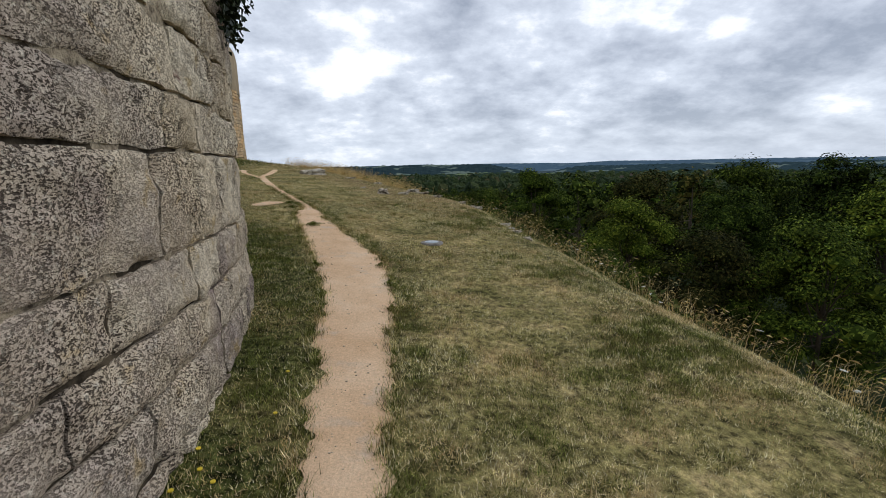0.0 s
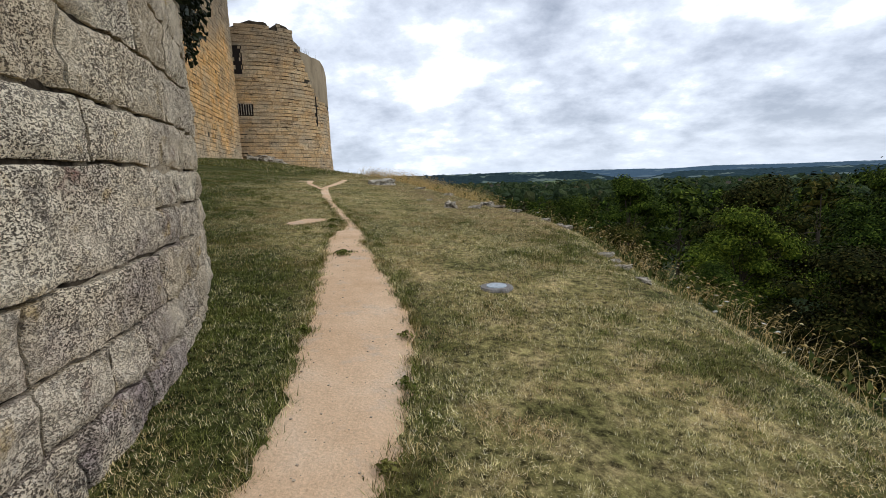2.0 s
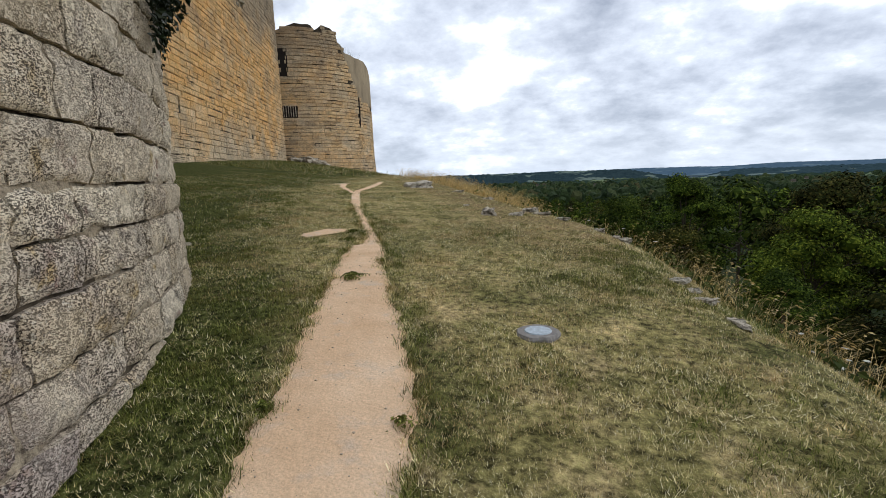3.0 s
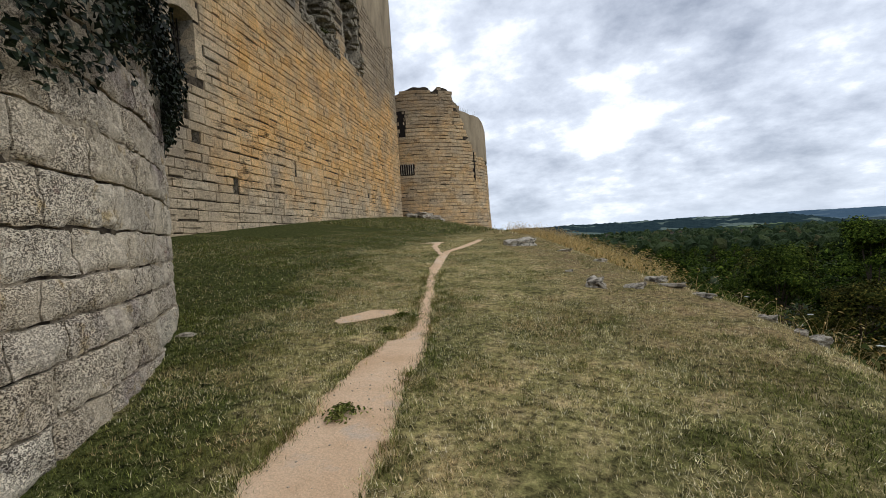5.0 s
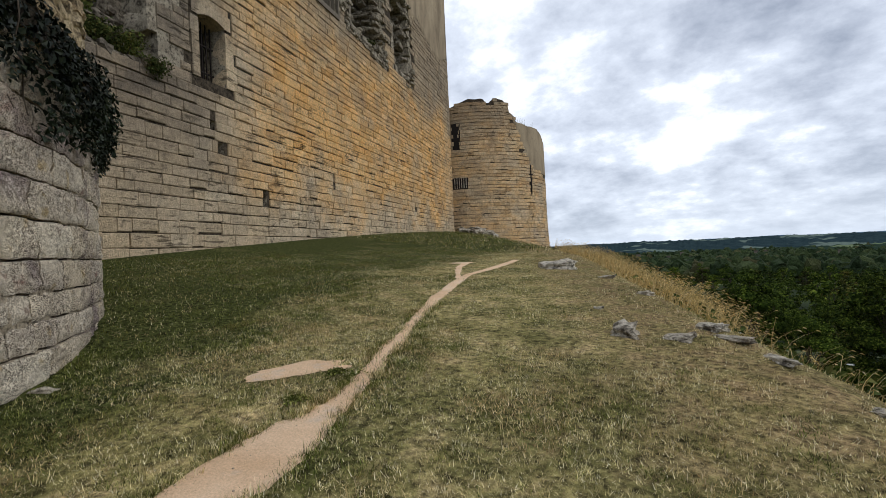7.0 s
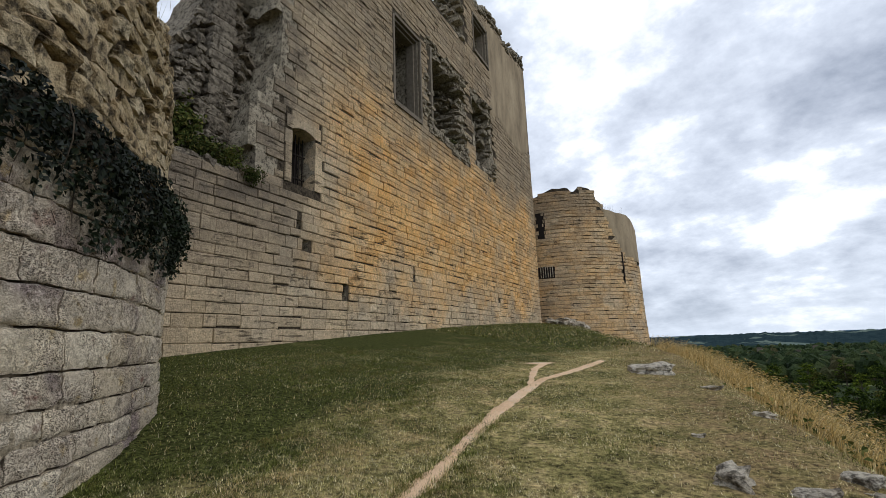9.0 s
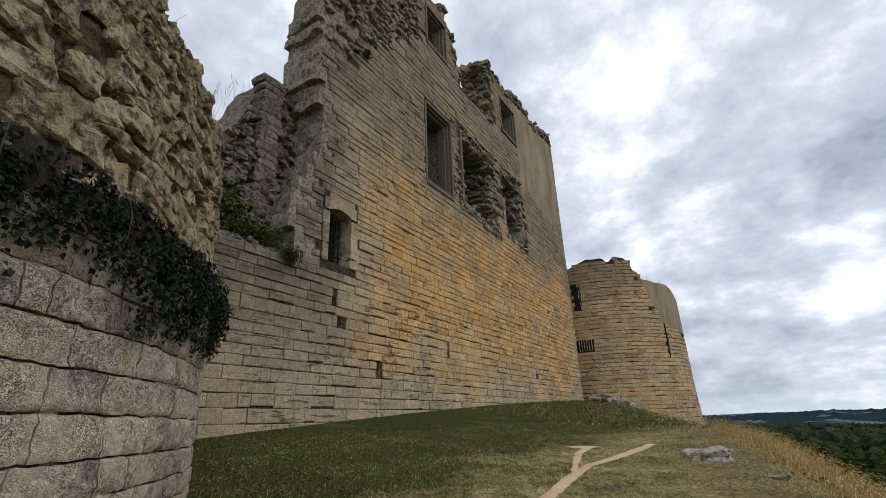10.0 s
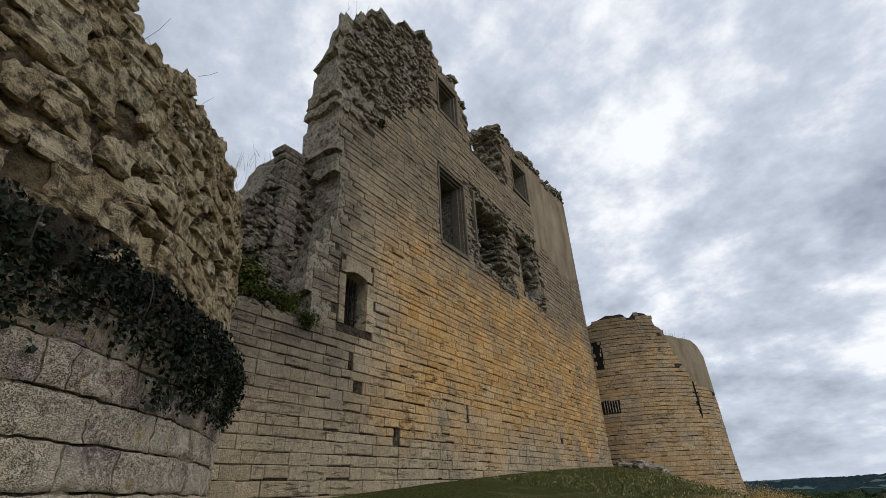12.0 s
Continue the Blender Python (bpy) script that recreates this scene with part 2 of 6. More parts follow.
def mat_ground():
    """Thin dry turf over sandy soil, greener where the lawn is kept from the sun and trampling."""
    k = Mat("dry_turf", 1.0, 0.05)
    n1, n2, n3 = k.noise(0.55, 5, 0.6), k.noise(2.3, 5, 0.65), k.noise(14.0, 4, 0.7)
    dry = k.ramp(n2, [(0.30, (0.105, 0.095, 0.032)), (0.5, (0.32, 0.27, 0.11)), (0.68, (0.60, 0.45, 0.23))])
    green = k.ramp(n3, [(0.3, (0.026, 0.033, 0.009)), (0.7, (0.092, 0.100, 0.030))])
    lush = k.attr("lush")
    f = k.math("ADD", lush, k.ramp(n1, [(0.42, 0.0), (0.60, 0.55)]), True)
    base = k.mix(f, dry, green)
    base = k.mix(k.math("MULTIPLY", k.attr("worn"), k.ramp(n2, [(0.38, 0.2), (0.6, 0.85)])), base, (0.22, 0.15, 0.075))
    base = k.mix(0.85, base, k.mix(1.0, base, k.ramp(n3, [(0.34, 0.1), (0.66, 1.8)]), "MULTIPLY"))
    far = k.attr("far")
    wood = k.ramp(k.noise(0.03, 6, 0.7), [(0.35, (0.012, 0.020, 0.009)), (0.62, (0.045, 0.062, 0.024))])
    fields = k.ramp(k.noise(0.0065, 2, 0.4, 0.8, stretch=(1, 2.2, 1)), [(0.62, 0.0), (0.65, 0.9)])
    wood = k.mix(fields, wood, (0.20, 0.23, 0.11))
    # haze painted into the far woods and fields: bluer the farther they lie
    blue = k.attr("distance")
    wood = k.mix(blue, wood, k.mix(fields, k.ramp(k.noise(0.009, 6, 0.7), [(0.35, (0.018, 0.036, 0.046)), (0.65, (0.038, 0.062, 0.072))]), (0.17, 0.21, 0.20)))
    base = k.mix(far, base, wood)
    return k.colour(base).bump(k.math("ADD", n3, k.noise(45.0, 3, 0.6)), 0.8, 0.03).m


def mat_path():
    k = Mat("sandy_dirt", 1.0, 0.05)
    n1, n2 = k.noise(1.2, 5, 0.6), k.noise(60.0, 4, 0.7)
    base = k.ramp(n1, [(0.35, (0.68, 0.455, 0.275)), (0.55, (0.78, 0.555, 0.36)), (0.7, (0.80, 0.61, 0.43))])
    grey = k.ramp(k.noise(3.3, 4, 0.6), [(0.56, 0.0), (0.72, 0.6)])
    base = k.mix(grey, base, (0.58, 0.49, 0.40))
    base = k.mix(0.5, base, k.mix(1.0, base, k.ramp(n2, [(0.3, 0.6), (0.7, 1.3)]), "MULTIPLY"))
    return k.colour(base).bump(k.math("ADD", n2, k.math("MULTIPLY", k.noise(7.0, 3, 0.6), 2.0)), 0.7, 0.012).m


def mat_leaf(name, dark, light, accent=None, rough=0.85, spec=0.05):
    k = Mat(name, rough, spec)
    r = k.random()
    c = k.ramp(r, [(0.0, dark), (0.7, light), (1.0, accent or light)])
    n = k.noise(0.35, 3, 0.6)
    c = k.mix(0.8, c, k.mix(1.0, c, k.ramp(n, [(0.32, 0.4), (0.68, 1.7)]), "MULTIPLY"))
    whole = k.nt.nodes.new("ShaderNodeObjectInfo").outputs["Random"]
    c = k.mix(1.0, c, k.ramp(whole, [(0.0, (0.55, 0.55, 0.6)), (0.5, (0.95, 0.95, 0.9)), (1.0, (1.45, 1.35, 1.1))]), "MULTIPLY")
    return k.colour(c).m


def mat_blades(name, stops, patch):
    k = Mat(name, 0.85, 0.05)
    c = k.ramp(k.random(), stops)
    c = k.mix(0.85, c, k.mix(1.0, c, k.ramp(k.noise(11.0, 4, 0.7), [(0.36, 0.32), (0.5, 1.05), (0.64, 1.7)]), "MULTIPLY"))
    c = k.mix(k.ramp(k.noise(1.5, 4, 0.6), [(0.45, 0.0), (0.62, 0.8)]), c, k.mix(0.5, c, patch))
    return k.colour(c).m


def mat_plain(name, c, rough=0.6, spec=0.3, metal=0.0, scale=18.0):
    k = Mat(name, rough, spec)
    k.b.inputs["Metallic"].default_value = metal
    n = k.noise(scale, 4, 0.6)
    col = k.mix(1.0, c, k.ramp(n, [(0.3, 0.7), (0.7, 1.2)]), "MULTIPLY")
    return k.colour(col).bump(n, 0.25, 0.01).m


M_NEAR, M_WALL, M_TOWER = mat_near_stone(), mat_wall_stone("coursed_limestone"), mat_wall_stone("tower_limestone", True)
M_RUB_NEAR = mat_rubble("rubble_core_near", (0.42, 0.31, 0.175), (0.68, 0.545, 0.34), (0.78, 0.67, 0.47))
M_RUB_DARK = mat_rubble("rubble_mortar", (0.11, 0.08, 0.048), (0.27, 0.205, 0.12), (0.33, 0.26, 0.16))
# stone coloured near black to give interiors their shade; also used on far roofs
M_DARK_STONE = mat_rubble("dark_stone", (0.045, 0.04, 0.033), (0.085, 0.072, 0.058), (0.11, 0.095, 0.075))
M_CARVED = mat_plain("carved_stone", (0.20, 0.17, 0.13), 0.95, 0.1, scale=6.0)
M_RUB_FAR = mat_rubble("rubble_core_far", (0.31, 0.265, 0.20), (0.50, 0.435, 0.325), (0.60, 0.52, 0.385))
M_MORTAR, M_JOINT, M_PLASTER, M_GROUND, M_PATH = mat_mortar(), mat_joint(), mat_plaster(), mat_ground(), mat_path()
M_RUIN = mat_rubble("sooted_rubble", (0.17, 0.145, 0.115), (0.33, 0.285, 0.22), (0.46, 0.40, 0.31))
M_IVY = mat_leaf("ivy_leaf", (0.007, 0.016, 0.006), (0.026, 0.043, 0.016), (0.07, 0.09, 0.04), 0.5, 0.2)
M_SHRUB = mat_leaf("shrub_leaf", (0.03, 0.045, 0.014), (0.08, 0.10, 0.03), (0.16, 0.14, 0.05))
M_TREES = [mat_leaf("tree_leaf_a", (0.008, 0.017, 0.003), (0.036, 0.061, 0.009), (0.125, 0.168, 0.025)),
           mat_leaf("tree_leaf_b", (0.011, 0.023, 0.004), (0.054, 0.082, 0.011), (0.165, 0.20, 0.030)),
           mat_leaf("tree_leaf_c", (0.010, 0.015, 0.004), (0.040, 0.046, 0.010), (0.12, 0.10, 0.026))]
M_BARK = mat_plain("bark", (0.10, 0.08, 0.06), 0.95, 0.1, scale=5.0)
M_DRY = mat_blades("dry_grass_blade", [(0.0, (0.20, 0.175, 0.06)), (0.4, (0.56, 0.475, 0.21)), (0.8, (0.84, 0.73, 0.42)), (1.0, (0.92, 0.85, 0.60))], (0.60, 0.34, 0.16))
M_GREEN = mat_blades("green_grass_blade", [(0.0, (0.020, 0.034, 0.007)), (0.6, (0.125, 0.148, 0.030)), (1.0, (0.34, 0.34, 0.10))], (0.22, 0.16, 0.055))
M_STRAW = mat_blades("tall_straw", [(0.0, (0.42, 0.30, 0.10)), (0.6, (0.70, 0.52, 0.22)), (1.0, (0.85, 0.73, 0.45))], (0.62, 0.42, 0.16))
M_ROCK = mat_rubble("loose_rock", (0.46, 0.39, 0.29), (0.68, 0.61, 0.49), (0.76, 0.70, 0.58), 0.85)
# iron of the bars, and the near-black put into openings as shade
M_IRON_SHADE = mat_plain("rusty_iron_and_shade", (0.035, 0.028, 0.024), 0.7, 0.3, 0.6)
M_PETAL, M_YELLOW = mat_plain("white_petal", (0.75, 0.75, 0.68), 0.7), mat_plain("yellow_petal", (0.70, 0.52, 0.04), 0.7)

# ---- building helpers ----
rng = random.Random(7)
nrng = np.random.RandomState(11)


def mesh_of(name, V, F, mats, smooth=False):
    me = bpy.data.meshes.new(name)
    me.from_pydata([tuple(v) for v in V], [], F)
    for m in (mats if isinstance(mats, list) else [mats]):
        me.materials.append(m)
    if smooth:
        me.polygons.foreach_set("use_smooth", [True] * len(me.polygons))
    me.update()
    return me


def solid(name, V, F, mat, parent=None, label="", smooth=False):
    """ONE mesh object with its vertices in world metres, under parent if there is one."""
    ob = new(name, mesh_of(name, V, F, mat, smooth))
    if parent:
        ob.parent = parent
        ob.matrix_parent_inverse = parent.matrix_basis.inverted()
    if label:
        tagged(ob, label)
    return ob


def base_of(name, at, label, category, group="", kind=""):
    ob = new(name)
    ob.matrix_basis = pose(*at)
    ob.empty_display_size = 0.3
    return tagged(ob, label, category, group, kind)


def tris(name, P, mat, parent=None):
    """A cloud of loose triangles (n, 3, 3), joined into one mesh."""
    n = len(P)
    me = bpy.data.meshes.new(name)
    me.vertices.add(3 * n), me.loops.add(3 * n), me.polygons.add(n)
    me.vertices.foreach_set("co", np.asarray(P, np.float32).ravel())
    me.loops.foreach_set("vertex_index", np.arange(3 * n, dtype=np.int32))
    me.polygons.foreach_set("loop_start", np.arange(0, 3 * n, 3, dtype=np.int32))
    me.materials.append(mat)
    me.update(calc_edges=True)
    ob = new(name, me)
    if parent:
        ob.parent = parent
        ob.matrix_parent_inverse = parent.matrix_basis.inverted()
    return ob


def join_geo(parts):
    V, F = [], []
    for v, f in parts:
        o = len(V)
        V += v
        F += [tuple(i + o for i in q) for q in f]
    return V, F


def smooth01(a, b, x):
    t = np.clip((x - a) / (b - a), 0, 1)
    return t * t * (3 - 2 * t)


def fbm(p, scale, octaves=3):
    v = Vector(p) * scale
    return noise.fractal(v, 1.0, 2.0, octaves)


# ---- the ground ----
CREST_Y = [-30, 0, 2, 4, 6, 8, 10, 12, 14, 16, 18, 21, 26, 32, 40, 50, 62, 90, 130, 260, 700]
CREST_X = [6.0, 3.05, 2.77, 2.42, 1.87, 1.48, 1.01, 0.66, -0.05, -1.35, -2.57, -4.29, -7.05, -11.71, -18.34, -26.13, -35.59, -55.0, -120.0, -700.0, -5000.0]
PATH_Y = [-6, 0, 2.1, 3.0, 4.3, 5.3, 6.3, 7.2, 7.9, 8.8, 9.7, 10.3, 11.0, 11.8, 13.4, 15.2, 16.8, 18.4, 20.0, 21.2, 23.0]
PATH_L = [-0.7, -0.65, -0.72, -0.86, -1.14, -1.40, -1.70, -2.04, -2.33, -2.62, -3.0, -3.1, -3.2, -3.62, -4.48, -5.48, -6.25, -6.9, -7.2, -7.5, -7.9]
PATH_R = [-0.2, -0.28, -0.32, -0.37, -0.46, -0.54, -0.74, -1.12, -1.48, -1.92, -2.36, -2.56, -2.95, -3.36, -4.28, -5.22, -5.98, -6.68, -6.95, -7.2, -7.7]
TOWER_C, TOWER_R = (-11.468, 1.23), 10.1


def ground_z(x, y):
    x, y = np.asarray(x, float), np.asarray(y, float)
    u, v = np.clip(x, -32, 5), np.clip(y, -8, 55)
    z = -0.27934 - 0.08305 * u + 0.06306 * v + 0.00333 * u * u + 0.00247 * u * v - 0.0003 * v * v
    d = np.maximum(x - np.interp(y, CREST_Y, CREST_X), 0)
    a = np.minimum(d, 1.5)
    b = np.clip(d - 1.5, 0, 24)
    c = np.clip(d - 25.6, 0, 60)
    e = np.clip(d - 85, 0, 500)
    drop = 0.4 * a * a + 1.8 * np.minimum(b, 4) + 0.58 * np.maximum(b - 4, 0) + 0.10 * c + 0.022 * e
    back = np.clip(-6 - y, 0, 60) * 0.05 + np.clip(y - 75, 0, 700) * 0.012
    return z - drop - back


def lushness(x, y):
    """Where the grass stays green: along the walls, away from the trodden ground."""
    d = np.hypot(x - TOWER_C[0], y - TOWER_C[1]) - TOWER_R
    near = 0.8 * (1 - smooth01(0.5, 1.6, d))
    edge, rim = np.interp(y, PATH_Y, PATH_L), np.interp(y, PATH_Y, PATH_R)
    lawn = smooth01(0.5, 3.6, edge - x) * smooth01(6.0, 10.0, y)
    verge = 0.45 * (1 - smooth01(0.05, 0.4, np.abs(x - rim - 0.12))) * (1 - smooth01(11, 14, y))
    wander = 0.2 * np.sin(1.9 * x + 0.7 * y + 1.3 * np.sin(0.9 * y)) * np.sin(1.3 * y - 0.8 * x + 1.0)
    brink = 0.3 * (1 - smooth01(0.1, 1.9, np.interp(y, CREST_Y, CREST_X) - x)) * (1 - smooth01(9, 12, y))
    return np.clip(np.maximum(np.maximum(near, verge), np.maximum(lawn, brink)) + wander, 0, 1)


def wornness(x, y):
    """Where the turf is worn down to brown earth: the stony ground inside the brink."""
    d = np.interp(y, CREST_Y, CREST_X) - x
    return smooth01(10, 13, y) * (1 - smooth01(27, 34, y)) * smooth01(-1.6, -0.3, d) * (1 - smooth01(0.6, 2.8, d))


def axis(lo, hi, step, far):
    mid = list(np.arange(lo, hi + 1e-6, step))
    out, s, p = [], step, hi
    while p < far:
        s *= 1.22
        p += s
        out.append(min(p, far))
    pre, s, p = [], step, lo
    while p > -far:
        s *= 1.22
        p -= s
        pre.append(max(p, -far))
    return np.array(pre[::-1] + mid + out)


def build_ground():
    X, Y = axis(-9, 8, 0.16, 4600), axis(-2, 26, 0.16, 4600)
    gx, gy = np.meshgrid(X, Y)
    gz = ground_z(gx, gy)
    r = np.hypot(gx, gy)
    gz = np.where(r > 900, gz - smooth01(900, 1500, r) * 12, gz)
    near = r < 30
    bumps = np.array([fbm((a, b, 0), 0.9, 3) for a, b in zip(gx[near], gy[near])])
    gz[near] += 0.012 * bumps
    V = np.stack([gx.ravel(), gy.ravel(), gz.ravel()], 1)
    nx, ny = len(X), len(Y)
    i = (np.arange(ny - 1)[:, None] * nx + np.arange(nx - 1)[None]).ravel()
    F = np.stack([i, i + 1, i + nx + 1, i + nx], 1)
    ob = solid("ground", V.tolist(), F.tolist(), M_GROUND, smooth=True)
    tagged(ob, "dry sandy turf hilltop falling to a wooded valley", "ground", kind="structure")
    # "distance" sets how much painted haze the valley ground takes on
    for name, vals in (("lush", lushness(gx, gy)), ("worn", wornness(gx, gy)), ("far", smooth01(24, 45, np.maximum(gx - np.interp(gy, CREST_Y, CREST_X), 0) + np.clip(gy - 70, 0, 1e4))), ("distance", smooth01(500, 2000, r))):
        at = ob.data.attributes.new(name, "FLOAT", "POINT")
        at.data.foreach_set("value", np.asarray(vals, np.float32).ravel())
    return ob


build_ground()


def ribbon(name, rows, lift, label, cat, cols=8):
    """A trodden strip that lies on the ground; rows of (y, left, right)."""
    V, F = [], []
    for y, l, r in rows:
        for j in range(cols + 1):
            q = j / cols
            x = l + (r - l) * q
            edge = min(q, 1 - q) * 2
            V.append((x, y, float(ground_z(x, y)) + lift * (0.35 + 0.65 * min(1, edge * 3)) + 0.012 * fbm((x, y, 0), 0.9, 3)))
    w = cols + 1
    for i in range(len(rows) - 1):
        for j in range(cols):
            F.append((i * w + j, i * w + j + 1, (i + 1) * w + j + 1, (i + 1) * w + j))
    return tagged(solid(name, V, F, M_PATH, smooth=True), label, cat, kind="structure")


def path_edges(y):
    l, r = float(np.interp(y, PATH_Y, PATH_L)), float(np.interp(y, PATH_Y, PATH_R))
    far = max(0.25, 1 - y / 26)
    l += far * (0.10 * fbm((0, y, 3), 1.6, 4) + 0.08 * fbm((0, y, 9), 6.0, 5))
    r += far * (0.08 * fbm((5, y, 3), 1.6, 4) + 0.08 * fbm((5, y, 9), 6.0, 5))
    return l, r


ribbon("footpath", [(y, *path_edges(y)) for y in np.arange(-5, 22.6, 0.04)], 0.016, "narrow trodden sandy path through the grass", "path")


def patch_of_dirt(cx, cy, rx, ry, turn, seed):
    V, F = [(cx, cy, float(ground_z(cx, cy)) + 0.02)], []
    n = 48
    for ring in (0.5, 1.0):
        for i in range(n):
            a = 2 * math.pi * i / n
            q = ring * (1 + 0.42 * fbm((math.cos(a) * 1.3, math.sin(a) * 1.3, seed), 1.3, 5))
            x0, y0 = rx * q * math.cos(a), ry * q * math.sin(a)
            x = cx + x0 * math.cos(turn) - y0 * math.sin(turn)
            y = cy + x0 * math.sin(turn) + y0 * math.cos(turn)
            V.append((x, y, float(ground_z(x, y)) + (0.02 if ring < 1 else 0.008) + 0.012 * fbm((x, y, 0), 0.9, 3)))
    for i in range(n):
        j = (i + 1) % n
        F.append((0, 1 + i, 1 + j))
        F.append((1 + i, 1 + n + i, 1 + n + j, 1 + j))
    return tagged(solid("bare_patch", V, F, M_PATH, smooth=True), "bare sandy patch worn into the grass", "bare ground", "bare patches", "structure")


PATCHES = [(-4.06, 11.28, 0.22, 0.52, -0.5, 1), (-8.6, 20.7, 0.4, 0.2, 0.9, 2)]
for q in PATCHES:
    patch_of_dirt(*q)
SPUR_Y, SPUR_X = [17.6, 18.6, 19.6, 20.8], [-6.55, -7.25, -7.95, -8.5]
ribbon("footpath_spur", [(y, x - w - 0.05 * fbm((x, y, 1), 3.0, 3), x + w + 0.05 * fbm((y, x, 5), 3.0, 3)) for y in np.arange(17.6, 20.81, 0.06) for x, w in [(float(np.interp(y, SPUR_Y, SPUR_X)), 0.07 + 0.02 * (y - 17.6))]], 0.014, "faint side branch of the sandy path", "path", 5)

# ---- the near round tower ----
JOINTS = {3: (11, 16, 19, 23, 29), 4: (9, 12, 16, 30, 33, 36, 46, 49), 5: (10, 13, 24, 27, 49, 53), 6: (24, 27, 50, 55),
          7: (11, 28, 34, 46, 50, 56, 59), 8: (14, 19, 29, 36, 51), 9: (32, 51, 67), 10: (52, 58, 64), 11: (50, 56), 12: (55,)}
LEVELS = [-0.62, -0.27, 0.06, 0.40, 0.70, 1.05, 1.33, 1.61, 1.94, 2.33, 2.72, 3.10, 3.50, 3.92, 4.40]


def on_tower(a, r, z):
    return (TOWER_C[0] + r * math.cos(a), TOWER_C[1] + r * math.sin(a), z)


def tower_radius(z):
    """The face flares a little at its foot."""
    return TOWER_R + 0.005 + 0.05 * max(0.0, 0.75 - z) ** 1.2


def ring_wall(r_out, r_in, z0, z1, n, a0=0.0, a1=2 * math.pi, top=None):
    V, F = [], []
    closed = abs(a1 - a0 - 2 * math.pi) < 1e-6
    m = n if closed else n + 1
    for i in range(m):
        a = a0 + (a1 - a0) * i / n
        zt = top(a) if top else z1
        V += [on_tower(a, r_out(z0 + (zt - z0) * j / 12), z0 + (zt - z0) * j / 12) for j in range(13)]
        V += [on_tower(a, r_in, zt), on_tower(a, r_in, z0)]
    for i in range(n):
        p, q = 15 * i, 15 * ((i + 1) % m)
        for j in range(14):
            F.append((p + j, q + j, q + j + 1, p + j + 1))
    return V, F


def stone_block(a0, a1, z0, z1, depth, seed):
    """One weathered block on the curved face: a lumpy front with worn, rounded edges."""
    nu, nv = max(8, int((a1 - a0) * TOWER_R / 0.036)), max(7, int((z1 - z0) / 0.036))
    V, F = [], []
    gap = 0.012
    da = 0.007 / TOWER_R
    out = 0.016 * (seed % 7 - 3) / 3
    for j in range(nv + 1):
        for i in range(nu + 1):
            u, v = i / nu, j / nv
            a = a0 + da + (a1 - a0 - 2 * da) * u
            z = z0 + gap + (z1 - z0 - 2 * gap) * v
            e = min(min(u, 1 - u) * (a1 - a0) * TOWER_R, min(v, 1 - v) * (z1 - z0))
            p = on_tower(a, TOWER_R, z)
            worn = 0.024 * math.exp(-e / 0.018) * (0.25 + 2.6 * abs(fbm(p, 3.1, 2))) + 0.05 * max(0.0, fbm((p[0] + 9, p[1], p[2]), 2.4, 3) - 0.45)
            lump = 0.026 * fbm(p, 2.6, 3) + 0.024 * fbm(p, 9.0, 4)
            wa = 0.012 * fbm((p[0], p[1], p[2] + 7), 4.0, 4) / TOWER_R * (1 if e < 0.03 else 0)
            wz = 0.018 * fbm((p[0] + 5, p[1], p[2]), 4.0, 4) * (1 if e < 0.03 else 0)
            V.append(on_tower(a + wa, tower_radius(z) + out + lump - worn, z + wz))
    w = nu + 1
    for j in range(nv):
        for i in range(nu):
            F.append((j * w + i, j * w + i + 1, (j + 1) * w + i + 1, (j + 1) * w + i))
    rim = [i for i in range(w)] + [j * w + nu for j in range(1, nv + 1)] + [nv * w + i for i in range(nu - 1, -1, -1)] + [j * w for j in range(nv - 1, 0, -1)]
    n, o = len(rim), len(V)
    V += [V[q] for q in rim]
    for q in rim:
        x, y, z = V[q]
        a = math.atan2(y - TOWER_C[1], x - TOWER_C[0])
        V.append(on_tower(a, tower_radius(z) - depth, z))
    for i in range(n):
        j = (i + 1) % n
        F.append((o + j, o + i, o + n + i, o + n + j))
    return V, F


def tower_top(a):
    d = math.degrees(a) % 360
    t = 7.75 + 0.35 * fbm((math.cos(a) * 9, math.sin(a) * 9, 2), 0.55, 4)
    return t - 2.6 * smooth01(84, 110, d) * (1 if d < 200 else 0) - 1.2 * (1 if 200 <= d < 330 else 0)


